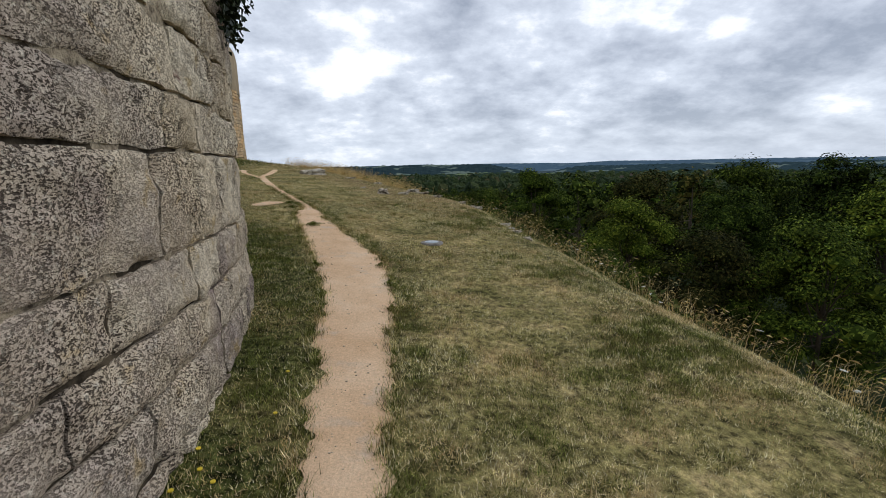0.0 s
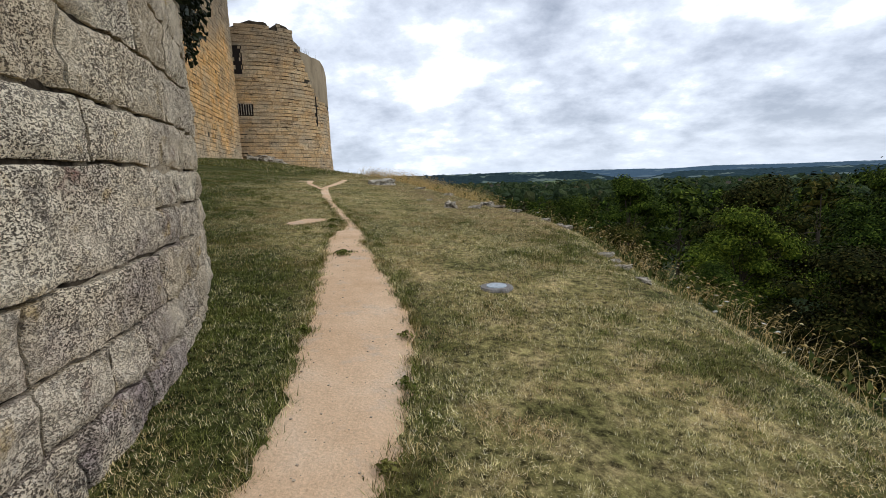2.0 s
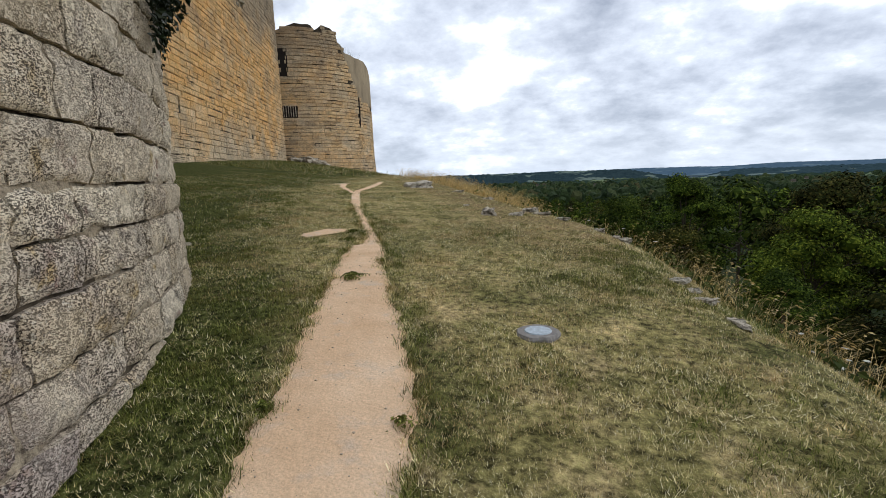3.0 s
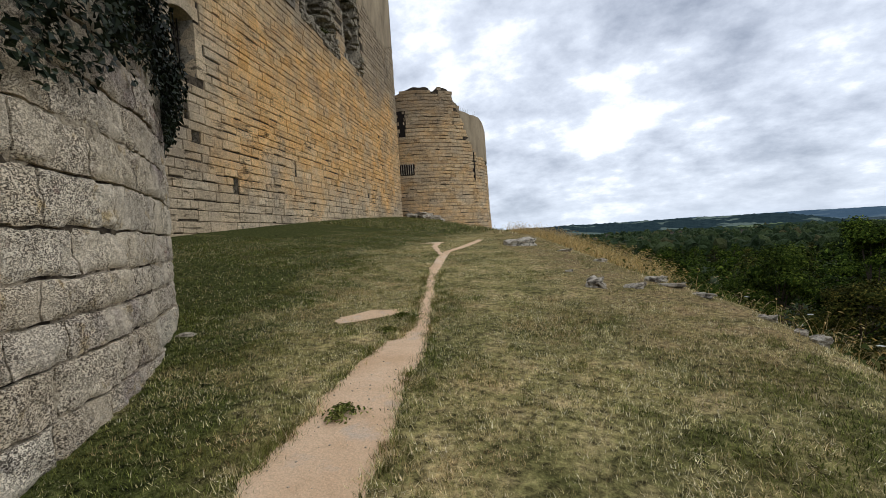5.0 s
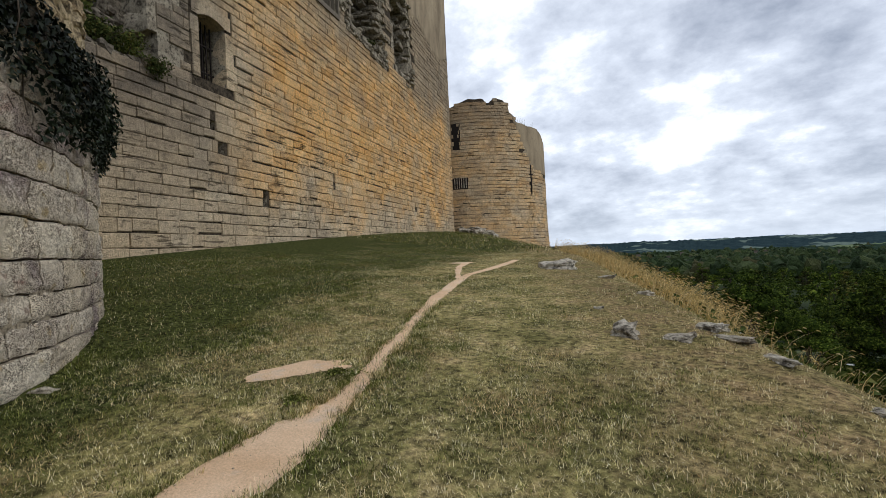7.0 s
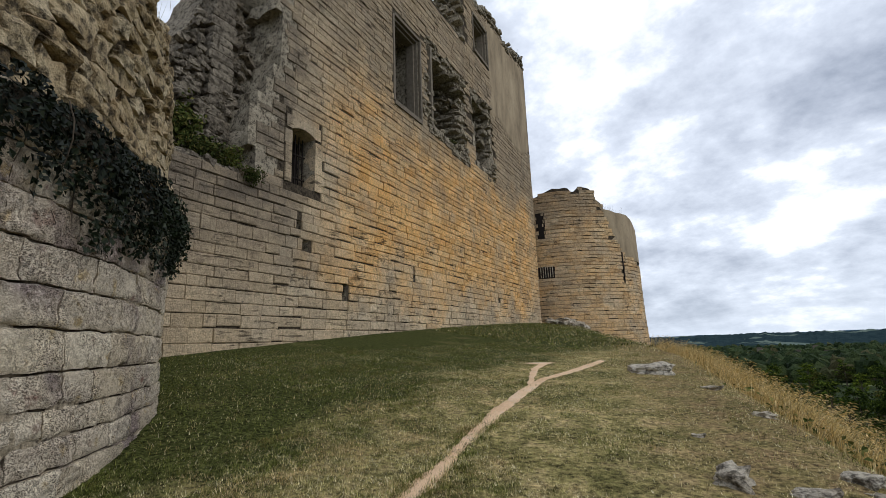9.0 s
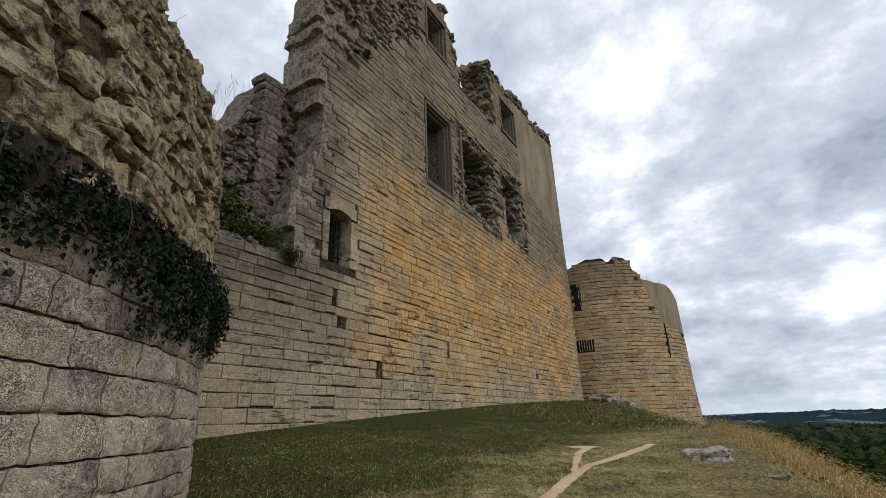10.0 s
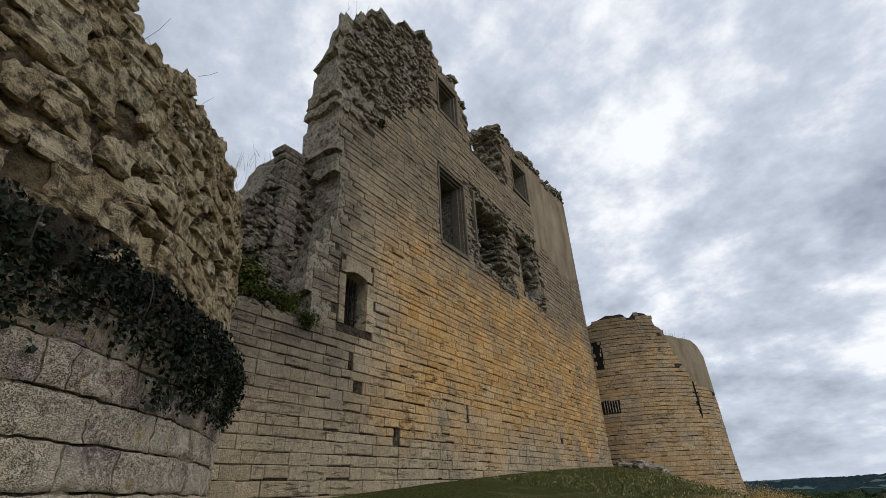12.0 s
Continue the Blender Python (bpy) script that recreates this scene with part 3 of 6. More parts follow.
def build_near_tower():
    t = base_of("round_tower", (TOWER_C[0], TOWER_C[1], 0.3), "ruined round tower of pitted pale limestone blocks with ivy", "tower")
    V, F = ring_wall(lambda z: tower_radius(z) - 0.055, TOWER_R - 3.0, -1.0, 4.42, 120)
    solid("core", V, F, M_JOINT, t, "mortar and core behind the facing blocks")
    nu, nv = 380, 110
    V, F = [], []
    for i in range(nu + 1):
        a = radians(-25 + 118 * i / nu)
        for j in range(nv + 1):
            z = -0.7 + 5.1 * j / nv
            p = on_tower(a, TOWER_R, z)
            V.append(on_tower(a, tower_radius(z) - 0.062 + 0.05 * fbm(p, 1.7, 3), z))
    for i in range(nu):
        for j in range(nv):
            q = i * (nv + 1) + j
            F.append((q, q + nv + 1, q + nv + 2, q + 1))
    solid("mortar", V, F, M_MORTAR, t, "pale crumbling lime mortar in the joints", True)
    r = random.Random(5)
    n = 0
    for c in range(len(LEVELS) - 1):
        z0, z1 = LEVELS[c], LEVELS[c + 1]
        a = radians(-24 + r.uniform(0, 4))
        while a < radians(92):
            w = r.choice([0.5, 0.7, 0.85, 1.0, 1.2, 1.35]) * (0.8 if z0 < 0.6 else 1.0)
            b = a + w / TOWER_R
            for j in JOINTS.get(c, ()):
                if a + 0.25 / TOWER_R < radians(j) < b + 0.3 / TOWER_R:
                    b = radians(j)
                    break
            lo, hi = z0, z1
            deg = math.degrees(a)
            if c == 5 and deg < 18:
                hi = LEVELS[7]
            if not (c == 6 and deg < 18):
                g = stone_block(a, b, lo, hi, 0.09, n)
                n += 1
                ground = float(ground_z(*on_tower((a + b) / 2, TOWER_R, 0)[:2]))
                if hi > ground - 0.05:
                    solid("stone_block", *g, M_NEAR, t, smooth=True)
            a = b
    # rough rubble core above the lost facing
    nu, nv = 330, 62
    V, F = [], []
    a0, a1 = radians(25), radians(120)
    for i in range(nu + 1):
        a = a0 + (a1 - a0) * i / nu
        zt = tower_top(a) + 0.10 * fbm((a * 40, 0, 0), 1.0, 2)
        for j in range(nv + 1):
            q = j / nv
            z = 4.25 + (zt - 4.25) * min(1, q * 1.12)
            rr = TOWER_R - 0.15 - 0.06 * (z - 4.3) - 0.25 * smooth01(zt - 0.4, zt, z) - max(0, q - 0.893) * 26
            p = on_tower(a, rr, z)
            vd = noise.voronoi((p[0] * 2.6, p[1] * 2.6, p[2] * 4.2), distance_metric="DISTANCE", exponent=2.5)[0]
            rr += 0.05 * min(0.5, vd[1] - vd[0]) + 0.07 * fbm(p, 1.1, 3) + 0.05 * fbm(p, 5.0, 3)
            V.append(on_tower(a, rr, z + (0.12 * fbm(p, 2.2, 3) if q > 0.85 else 0)))
    w = nv + 1
    for i in range(nu):
        for j in range(nv):
            F.append((i * w + j, (i + 1) * w + j, (i + 1) * w + j + 1, i * w + j + 1))
    solid("rubble_core", V, F, M_RUB_DARK, t, "rough brown rubble core exposed above the facing")
    V, F = ring_wall(lambda z: TOWER_R - 1.0, TOWER_R - 3.0, 4.3, 7.2, 120, top=lambda a: tower_top(a) - 0.35)
    solid("inner_core", V, F, M_RUB_NEAR, t)
    # stones of the core, bedded in rough sloping courses
    z, bits, count = 4.42, [], 0
    while z < 7.7:
        h = r.uniform(0.20, 0.38) * (1 if z < 6.4 else 0.65)
        a = radians(36) + r.uniform(0, 0.04)
        while a < radians(90):
            w = (0.26 + 0.6 * r.random() ** 1.4) * (1 if z < 6.4 else 0.6)
            m = a + w / 2 / TOWER_R
            zc = z + h / 2 + 0.22 * fbm((m * 14, z, 6), 1.0, 2)
            if zc < tower_top(m) - 0.22 and r.random() < 0.9:
                sc = r.uniform(0.85, 1.15)
                v, f = rough_stone(w * 0.48 * sc, 0.15, h * 0.50 * sc * r.uniform(0.75, 1.1), r.randrange(9999), 3, 0.42)
                p = on_tower(m, TOWER_R - 0.16 - 0.06 * (zc - 4.3) + r.uniform(-0.06, 0.04) + 0.06 * fbm((m * 9, zc, 2), 1.0, 2), zc)
                q = Matrix.Translation(p) @ Matrix.Rotation(m + math.pi / 2, 4, "Z") @ Matrix.Rotation(r.uniform(-0.16, 0.16), 4, "Y") @ Matrix.Rotation(r.uniform(-0.2, 0.2), 4, "X")
                g = ([tuple(q @ Vector(e)) for e in v], f)
                if count < 290 and 46 < math.degrees(m) < 84:
                    solid("rubble_stone", *g, M_RUB_NEAR, t)
                    count += 1
                else:
                    bits.append(g)
            a += w / TOWER_R
        z += h
    V, F = join_geo(bits)
    tagged(solid("rubble_infill", V, F, M_RUB_NEAR, t, "weathered brown stones bedded in the core"), kind="stuff")
    return t


def rough_stone(sx, sy, sz, seed, level=2, jag=0.3):
    """A broken, roughly bedded stone."""
    bm = bmesh.new()
    bmesh.ops.create_cube(bm, size=2.0)
    bmesh.ops.subdivide_edges(bm, edges=bm.edges[:], cuts=level, use_grid_fill=True)
    V = []
    for v in bm.verts:
        q = v.co.normalized() * 0.35 + v.co * 0.65
        d = 1 + jag * noise.fractal(q * 1.1 + Vector((seed * 0.37, seed * 0.11, 0)), 1.0, 2.0, 3)
        V.append((q.x * sx * d, q.y * sy * d, q.z * sz * d))
    F = [tuple(v.index for v in f.verts) for f in bm.faces]
    bm.free()
    return V, F


build_near_tower()

# ---- the long palace wall ----
W0, WD, WN = Vector((-16.788, 17.2, 0)), Vector((-0.3589, 0.9334, 0)), Vector((0.9334, 0.3589, 0))
THICK = 2.3
OPENINGS = [  # s0, s1, z0, z1
    (-0.8, 0.5, 8.35, 10.75),
    (6.7, 9.5, 15.3, 20.7),
    (11.2, 15.7, 15.6, 20.8), (18.0, 21.4, 15.5, 21.0),
    (7.1, 9.4, 25.8, 28.9), (18.7, 21.6, 25.6, 28.9), (11.6, 16.4, 25.2, 32.0),
]
TOP_S = [-2.2, -0.3, 2.3, 5.5, 6.6, 7.6, 9.6, 10.4, 11.0, 11.1, 13.7, 17.3, 19.2, 21.0, 24.1, 27.5, 31.5, 33.0]
TOP_Z = [25.4, 27.5, 29.6, 31.1, 31.9, 30.4, 30.6, 29.0, 28.4, 26.6, 28.6, 31.3, 30.8, 31.0, 31.5, 31.2, 32.0, 31.5]
EDGE_Z = [8.2, 9.5, 10.9, 12.3, 13.2, 14.2, 16.3, 19.2, 23.7, 26.0, 40]
EDGE_S = [-2.6, -2.7, -2.7, -1.9, -1.6, -1.5, -1.7, -1.9, -2.2, -2.0, -2.0]


HOLES = [(-0.3, 6.9, 0.3, 0.55), (0.15, 5.95, 0.5, 0.35), (2.55, 4.35, 0.45, 0.4), (8.3, 5.8, 0.22, 0.4), (21.2, 5.3, 0.6, 0.7), (25.5, 10.8, 0.4, 0.7)]


def at_wall(s, z, out=0.0):
    return tuple(W0 + WD * s + WN * out + Vector((0, 0, z)))


def wall_top(s):
    return float(np.interp(s, TOP_S, TOP_Z)) + 0.35 * fbm((s, 0, 4), 1.3, 3)


def in_opening(s, z, grow=0.0):
    for i, (a, b, c, d) in enumerate(OPENINGS):
        g = grow
        if i in (2, 3, 6):
            g += 0.35 * fbm((s, z, i), 0.9, 3)
        if a - g < s < b + g and c - g < z < d + g:
            return True
    return False


def inside_wall(s, z):
    if s > 32.8 or z < 0:
        return False
    if z < 8.1 + 0.15 * fbm((s, 0, 1), 1.0, 2):
        return s > -12
    if s < float(np.interp(z, EDGE_Z, EDGE_S)) + 0.25 * fbm((0, z, 8), 1.1, 3):
        return False
    return z < wall_top(s)


def lost_facing(s, z):
    """Where the ashlar has fallen and the rubble core shows."""
    if z > 19.4 + 0.9 * s + 1.0 * fbm((s, z, 2), 0.5, 3) and s < 6.2:
        return True
    if 10.2 < s < 16.8 and 14.3 < z < 21.6 and in_opening(s, z, 0.8):
        return True
    if 17.6 < s < 22.0 and 13.8 < z < 21.8 and in_opening(s, z - 0.5, 0.6):
        return True
    return z > wall_top(s) - 0.7


def plastered(s, z):
    return 21.9 < s < 32.7 and 21.2 + 1.2 * fbm((s, z, 5), 0.3, 2) < z < wall_top(s) - 0.9


def build_palace_wall():
    t = base_of("palace_wall", at_wall(10, 2.5), "tall roofless medieval wall of ochre coursed limestone", "castle wall")
    S, Z = list(np.arange(-12, 33.01, 0.34)), list(np.arange(0.3, 33.4, 0.37))
    for k in (0, 1, 4, 5):
        for line, v in ((S, OPENINGS[k][0]), (S, OPENINGS[k][1]), (Z, OPENINGS[k][2]), (Z, OPENINGS[k][3])):
            line[min(range(len(line)), key=lambda q: abs(line[q] - v))] = v
    cells = {}
    for i in range(len(S) - 1):
        for j in range(len(Z) - 1):
            s, z = (S[i] + S[i + 1]) / 2, (Z[j] + Z[j + 1]) / 2
            if inside_wall(s, z) and not in_opening(s, z) and not any(abs(s - q[0]) < 0.2 and abs(z - q[1]) < 0.22 for q in HOLES):
                cells[i, j] = 1
    V, F, index = [], [], {}
    LAYERS = 6

    def vert(i, j, layer):
        key = (i, j, layer)
        if key not in index:
            s, z = S[i], Z[j]
            rough = lost_facing(s, z)
            p = at_wall(s, z, -THICK * layer / LAYERS)
            out = -0.05 if not rough else -0.16 + 0.22 * fbm(p, 0.9, 4)
            if layer:
                out = -THICK * layer / LAYERS
            neat = any(a - 0.05 < s < b + 0.05 and c - 0.05 < z < d + 0.05 for a, b, c, d in (OPENINGS[k] for k in (0, 1, 4, 5)))
            amp = 0.012 if neat else (0.05 if not layer else 0.22)
            # the broken end is thinner towards its top
            if s < 2 and z > 16:
                s += (0.12 * (z - 16) - 0.35 * (1 - smooth01(20, 26, z))) * (1 - smooth01(-2.5, 2, s)) * layer / LAYERS
            index[key] = len(V)
            V.append(at_wall(s + amp * fbm(p, 1.3, 3), z + amp * fbm((p[0], p[2], p[1] + 3), 1.3, 3), out))
        return index[key]

    front = []
    for (i, j) in cells:
        if not lost_facing((S[i] + S[i + 1]) / 2, (Z[j] + Z[j + 1]) / 2) and (Z[j] < 7.6 or S[i] > float(np.interp(Z[j], EDGE_Z, EDGE_S)) + 0.9):
            front.append(len(F))
        F.append((vert(i, j, 0), vert(i + 1, j, 0), vert(i + 1, j + 1, 0), vert(i, j + 1, 0)))
        F.append((vert(i, j, LAYERS), vert(i, j + 1, LAYERS), vert(i + 1, j + 1, LAYERS), vert(i + 1, j, LAYERS)))
        for (di, dj, a, b) in ((-1, 0, (0, 1), (0, 0)), (1, 0, (1, 0), (1, 1)), (0, -1, (0, 0), (1, 0)), (0, 1, (1, 1), (0, 1))):
            if (i + di, j + dj) not in cells:
                for k in range(LAYERS):
                    F.append((vert(i + a[0], j + a[1], k), vert(i + a[0], j + a[1], k + 1), vert(i + b[0], j + b[1], k + 1), vert(i + b[0], j + b[1], k)))
    ob = solid("core", V, F, [M_RUB_FAR, M_JOINT], t, "rubble core and mortar behind the facing stones")
    for q in front:
        ob.data.polygons[q].material_index = 1
    # facing stones in courses
    r = random.Random(21)
    z, near, rest, core_bits = 0.3, [], [], []
    while z < 33:
        h = r.choice([0.27, 0.31, 0.34, 0.37, 0.42]) if z > 8 else r.choice([0.34, 0.38, 0.42, 0.46])
        s = -12 + r.uniform(0, 0.5)
        while s < 32.8:
            w = r.uniform(0.35, 0.8) + r.random() ** 2 * 0.9
            cs, cz = s + w / 2, z + h / 2
            g0, g1 = s + 0.007, min(s + w - 0.007, 32.75)
            for k, side in ((0, 0.40), (1, 0.19), (4, 0.19), (5, 0.19)):
                a, b, c, d = OPENINGS[k]
                a, b = a - side, b + side
                if z + h > c and z < d + (0.36 if k == 0 else 0.16):
                    if g0 < a < g1 <= b:
                        g1 = a
                    elif a <= g0 < b < g1:
                        g0 = b
            cs = (g0 + g1) / 2
            ok = all(inside_wall(a, b) and not in_opening(a, b, 0.02) for a in (g0, cs, g1) for b in (z, z + h))
            gz = float(ground_z(*at_wall(cs, 0)[:2]))
            if ok and z + h > gz - 0.1 and g1 - g0 > 0.15 and not plastered(cs, cz):
                if lost_facing(cs, cz):
                    if r.random() < 0.75:
                        core_bits.append((cs, cz, w, h))
                else:
                    spans = [(g0, g1)]
                    for q in HOLES:
                        if z - 0.05 < q[1] < z + h + 0.05:
                            e = q[2] * r.uniform(0.35, 0.55)
                            spans = [p for a, b in spans for p in ((a, min(b, q[0] - e)), (max(a, q[0] + e), b)) if p[1] - p[0] > 0.08] if a_hit(spans, q[0], e) else spans
                    low = r.uniform(0.006, 0.028) + (r.uniform(0.015, 0.06) if r.random() < 0.2 else 0)
                    high = z + h - r.uniform(-0.004, 0.012)
                    for a, b in spans:
                        box = face_stone(a, b, z + low, high, r)
                        (near if z < 8.2 and -5.2 < s < 9.2 else rest).append(box)
            s += w
        z += h
    for g in near[:300]:
        solid("stone_block", *g, M_WALL, t)
    V, F = join_geo(near[300:] + rest)
    tagged(solid("facing", V, F, M_WALL, t, "weathered ochre and grey squared facing stones"), kind="stuff")
    bits = []
    for s, z, w, h in core_bits:
        for _ in range(4):
            v, f = rough_stone(r.uniform(0.09, 0.25), r.uniform(0.10, 0.2), r.uniform(0.06, 0.13), r.randrange(9999), 1, 0.5)
            p = Vector(at_wall(s + r.uniform(-w, w) / 2, z + r.uniform(-h, h) / 2, -0.10 + 0.1 * r.random()))
            m = Matrix.Translation(p) @ Matrix.Rotation(math.atan2(WD.y, WD.x), 4, "Z") @ Matrix.Rotation(r.uniform(-0.3, 0.3), 4, "Y")
            bits.append(([tuple(m @ Vector(q)) for q in v], f))
    V, F = join_geo(bits)
    tagged(solid("core_stones", V, F, M_RUB_FAR, t, "broken rubble stones of the exposed core"), kind="stuff")
    return t


def a_hit(spans, c, e):
    return any(a < c + e and b > c - e for a, b in spans)


def face_stone(s0, s1, z0, z1, r):
    """A squared stone: a slightly proud face with chipped, bevelled edges."""
    out, b, side = r.uniform(-0.02, 0.03), 0.022, 0.009
    j = [r.uniform(-0.012, 0.012) for _ in range(8)]
    V = []
    for (a, c, o, k) in ((s0, z0, -0.07, 0), (s1, z0, -0.07, 0), (s1, z1, -0.07, 0), (s0, z1, -0.07, 0)):
        V.append(at_wall(a, c, o))
    for i, (a, c) in enumerate(((s0, z0), (s1, z0), (s1, z1), (s0, z1))):
        V.append(at_wall(a, c + j[i], out - b))
    for i, (a, c) in enumerate(((s0 + side, z0 + b), (s1 - side, z0 + b), (s1 - side, z1 - b), (s0 + side, z1 - b))):
        V.append(at_wall(a, c + j[i + 4], out))
    F = [(8, 9, 10, 11)]
    for o in (0, 4):
        for i in range(4):
            k = (i + 1) % 4
            F.append((o + i, o + k, o + 4 + k, o + 4 + i))
    return V, F


palace = build_palace_wall()


def wall_box(name, s0, s1, z0, z1, o0, o1, mat, parent=None, label=""):
    V = [at_wall(s, z, o) for o in (o0, o1) for s, z in ((s0, z0), (s1, z0), (s1, z1), (s0, z1))]
    F = [(0, 3, 2, 1), (4, 5, 6, 7), (0, 1, 5, 4), (1, 2, 6, 5), (2, 3, 7, 6), (3, 0, 4, 7)]
    return solid(name, V, F, mat, parent, label)


def close_palace():
    """Plain inner walls behind the openings, and floor slabs added to keep them dark."""
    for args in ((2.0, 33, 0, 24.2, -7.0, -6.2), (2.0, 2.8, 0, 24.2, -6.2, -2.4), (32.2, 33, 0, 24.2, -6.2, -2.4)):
        tagged(wall_box("wall_inner", *args, M_DARK_STONE), "plain inner wall, its stone coloured dark for interior shade", "wall", kind="structure")
    # unseen slabs, added to block daylight from above
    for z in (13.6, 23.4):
        tagged(wall_box("floor_inner", 2.8, 32.2, z, z + 0.5, -6.2, -2.35, M_DARK_STONE), "unseen stone slab added to keep the rooms dark", "floor", kind="structure")


close_palace()
# dark plugs stand in for the shade deep in the putlog holes
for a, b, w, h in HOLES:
    wall_box("putlog_back", a - w, a + w, b - h, b + h, -1.2, -0.7, M_DARK_STONE, palace)
tagged(wall_box("wall_link", 32.82, 38, 0, 15.5, -4.5, -1.6, M_TOWER), "stone wall between palace and corner tower", "wall", kind="structure")

# ---- the corner tower ----
CT, CT_R = (-33.05, 58.45), 9.0


def on_ct(a, r, z):
    return (CT[0] + r * math.cos(a), CT[1] + r * math.sin(a), z)


def ct_radius(z):
    return CT_R - 0.008 * (z - 3) + 0.05 * max(0, 4.5 - z)


def ct_top(a):
    d = (math.degrees(a) + 120) % 360 - 120
    q = np.interp(d, [-120, -70, -58, -47, -45.5, -41, -40, -33, -29, -28, -23.5, -23, -12, 0, 11, 17, 40, 120, 240], [17.2, 17.5, 18.2, 18.1, 17.7, 17.7, 18.2, 18.1, 17.7, 16.8, 16.5, 15.8, 15.6, 15.5, 15.1, 14.4, 14.2, 16, 17.2])
    return float(q) + 0.12 * fbm((math.cos(a) * 8, math.sin(a) * 8, 0), 0.9, 3)


def ct_plaster(a, z):
    d = (math.degrees(a) + 120) % 360 - 120
    return -24 + 3.2 * (15.6 - z) + 4 * fbm((z, 0, 1), 1.1, 3) < d < 70 and z > 10.7 - 0.03 * (d + 10) + 0.5 * fbm((a * 9, z, 1), 0.5, 2)


def tower_stone(a, b, z0, z1, o, low):
    """A squared facing stone, bent to the tower's curve, with a worn lower bed."""
    m, g, e = (a + b) / 2, 0.004 / CT_R, 0.012
    z0 += low
    V = [on_ct(q, o - 0.1, z) for q, z in ((a + g, z0), (b - g, z0), (b - g, z1 - e), (a + g, z1 - e))]
    V += [on_ct(q, o - 0.025, z) for q, z in ((a + g, z0), (m, z0), (b - g, z0), (b - g, z1 - e), (m, z1 - e), (a + g, z1 - e))]
    V += [on_ct(q, o, z) for q, z in ((a + 3 * g, z0 + 0.03), (m, z0 + 0.03), (b - 3 * g, z0 + 0.03), (b - 3 * g, z1 - e - 0.02), (m, z1 - e - 0.02), (a + 3 * g, z1 - e - 0.02))]
    return V, [(10, 11, 14, 15), (11, 12, 13, 14), (4, 5, 11, 10), (5, 6, 12, 11), (6, 7, 13, 12), (7, 8, 14, 13), (8, 9, 15, 14), (9, 4, 10, 15), (0, 1, 6, 5, 4), (1, 2, 7, 6), (2, 3, 9, 8, 7), (3, 0, 4, 9)]


def build_corner_tower():
    t = base_of("corner_tower", (CT[0], CT[1], 1.0), "round corner tower of pale coursed limestone with broken top", "tower")
    n, nz = 200, 50
    V, F = [], []
    for i in range(n):
        a = 2 * math.pi * i / n
        zt = ct_top(a)
        for j in range(nz + 1):
            z = -2 + (zt + 2) * j / nz
            V.append(on_ct(a, ct_radius(z) - 0.06, z))
        V += [on_ct(a, CT_R - 2.2, zt), on_ct(a, CT_R - 2.2, -2)]
    w = nz + 3
    for i in range(n):
        k = (i + 1) % n
        for j in range(w - 1):
            F.append((i * w + j, k * w + j, k * w + j + 1, i * w + j + 1))
    solid("core", V, F, M_JOINT, t, "mortar and core behind the facing")
    r = random.Random(31)
    parts, z = [], 0.0
    while z < 18.4:
        h = r.choice([0.36, 0.4, 0.44])
        a = radians(-110) + r.uniform(0, 0.1)
        while a < radians(75):
            wd = r.choice([0.5, 0.7, 0.9, 1.1, 1.3]) / CT_R
            b, m = a + wd, a + wd / 2
            pieces = [(a, b)]
            zc = z + h / 2
            for lo, hi, z0, z1 in ((-71.3, -60.2, 8.55, 9.7), (-69.6 + 0.7 * math.sin(zc * 9), -65.6 + 1.1 * math.sin(zc * 6), 12.6, 15.7), (-9.95, -9.05, 7.8, 11.1)):
                lo, hi = radians(lo), radians(hi)
                if z0 < zc < z1 and a < hi and b > lo:
                    pieces = [p for q in pieces for p in ((q[0], min(q[1], lo)), (max(q[0], hi), q[1])) if p[1] - p[0] > 0.03]
            for p, q in pieces:
                if z + h < ct_top((p + q) / 2) + 0.05 and not ct_plaster((p + q) / 2, z):
                    parts.append(tower_stone(p, q, z, z + h, ct_radius(z) + r.uniform(-0.02, 0.02), r.uniform(0.002, 0.024) + (r.uniform(0.02, 0.07) if r.random() < 0.25 else 0)))
            a = b
        z += h
    V, F = join_geo(parts)
    tagged(solid("facing", V, F, M_TOWER, t, "pale grey and ochre squared facing stones"), kind="stuff")
    V, F = [], []
    nu, nv = 40, 20
    for i in range(nu + 1):
        a = radians(-30 + 100 * i / nu)
        zt = ct_top(a) - 0.03
        for j in range(nv + 1):
            z = 10.4 + (zt - 10.4) * j / nv
            V.append(on_ct(a, ct_radius(z) + (0.01 if ct_plaster(a, z) else -0.09), z))
    for i in range(nu):
        for j in range(nv):
            q = i * (nv + 1) + j
            F.append((q, q + nv + 1, q + nv + 2, q + 1))
    solid("plaster", V, F, M_PLASTER, t, "smooth ochre-grey repaired render", True)
    return t


build_corner_tower()

# ---- the broken end of the palace: ledge and rubble ----
RUIN_S = [-12, -8, -5.6, -5.2, -4.9, -4.3, -3.7, -3.1, -2.3, -1.4, 0.5]
RUIN_Z = [9.6, 10.4, 11.8, 12.2, 12.8, 13.7, 15.1, 16.1, 16.8, 17.2, 17.2]


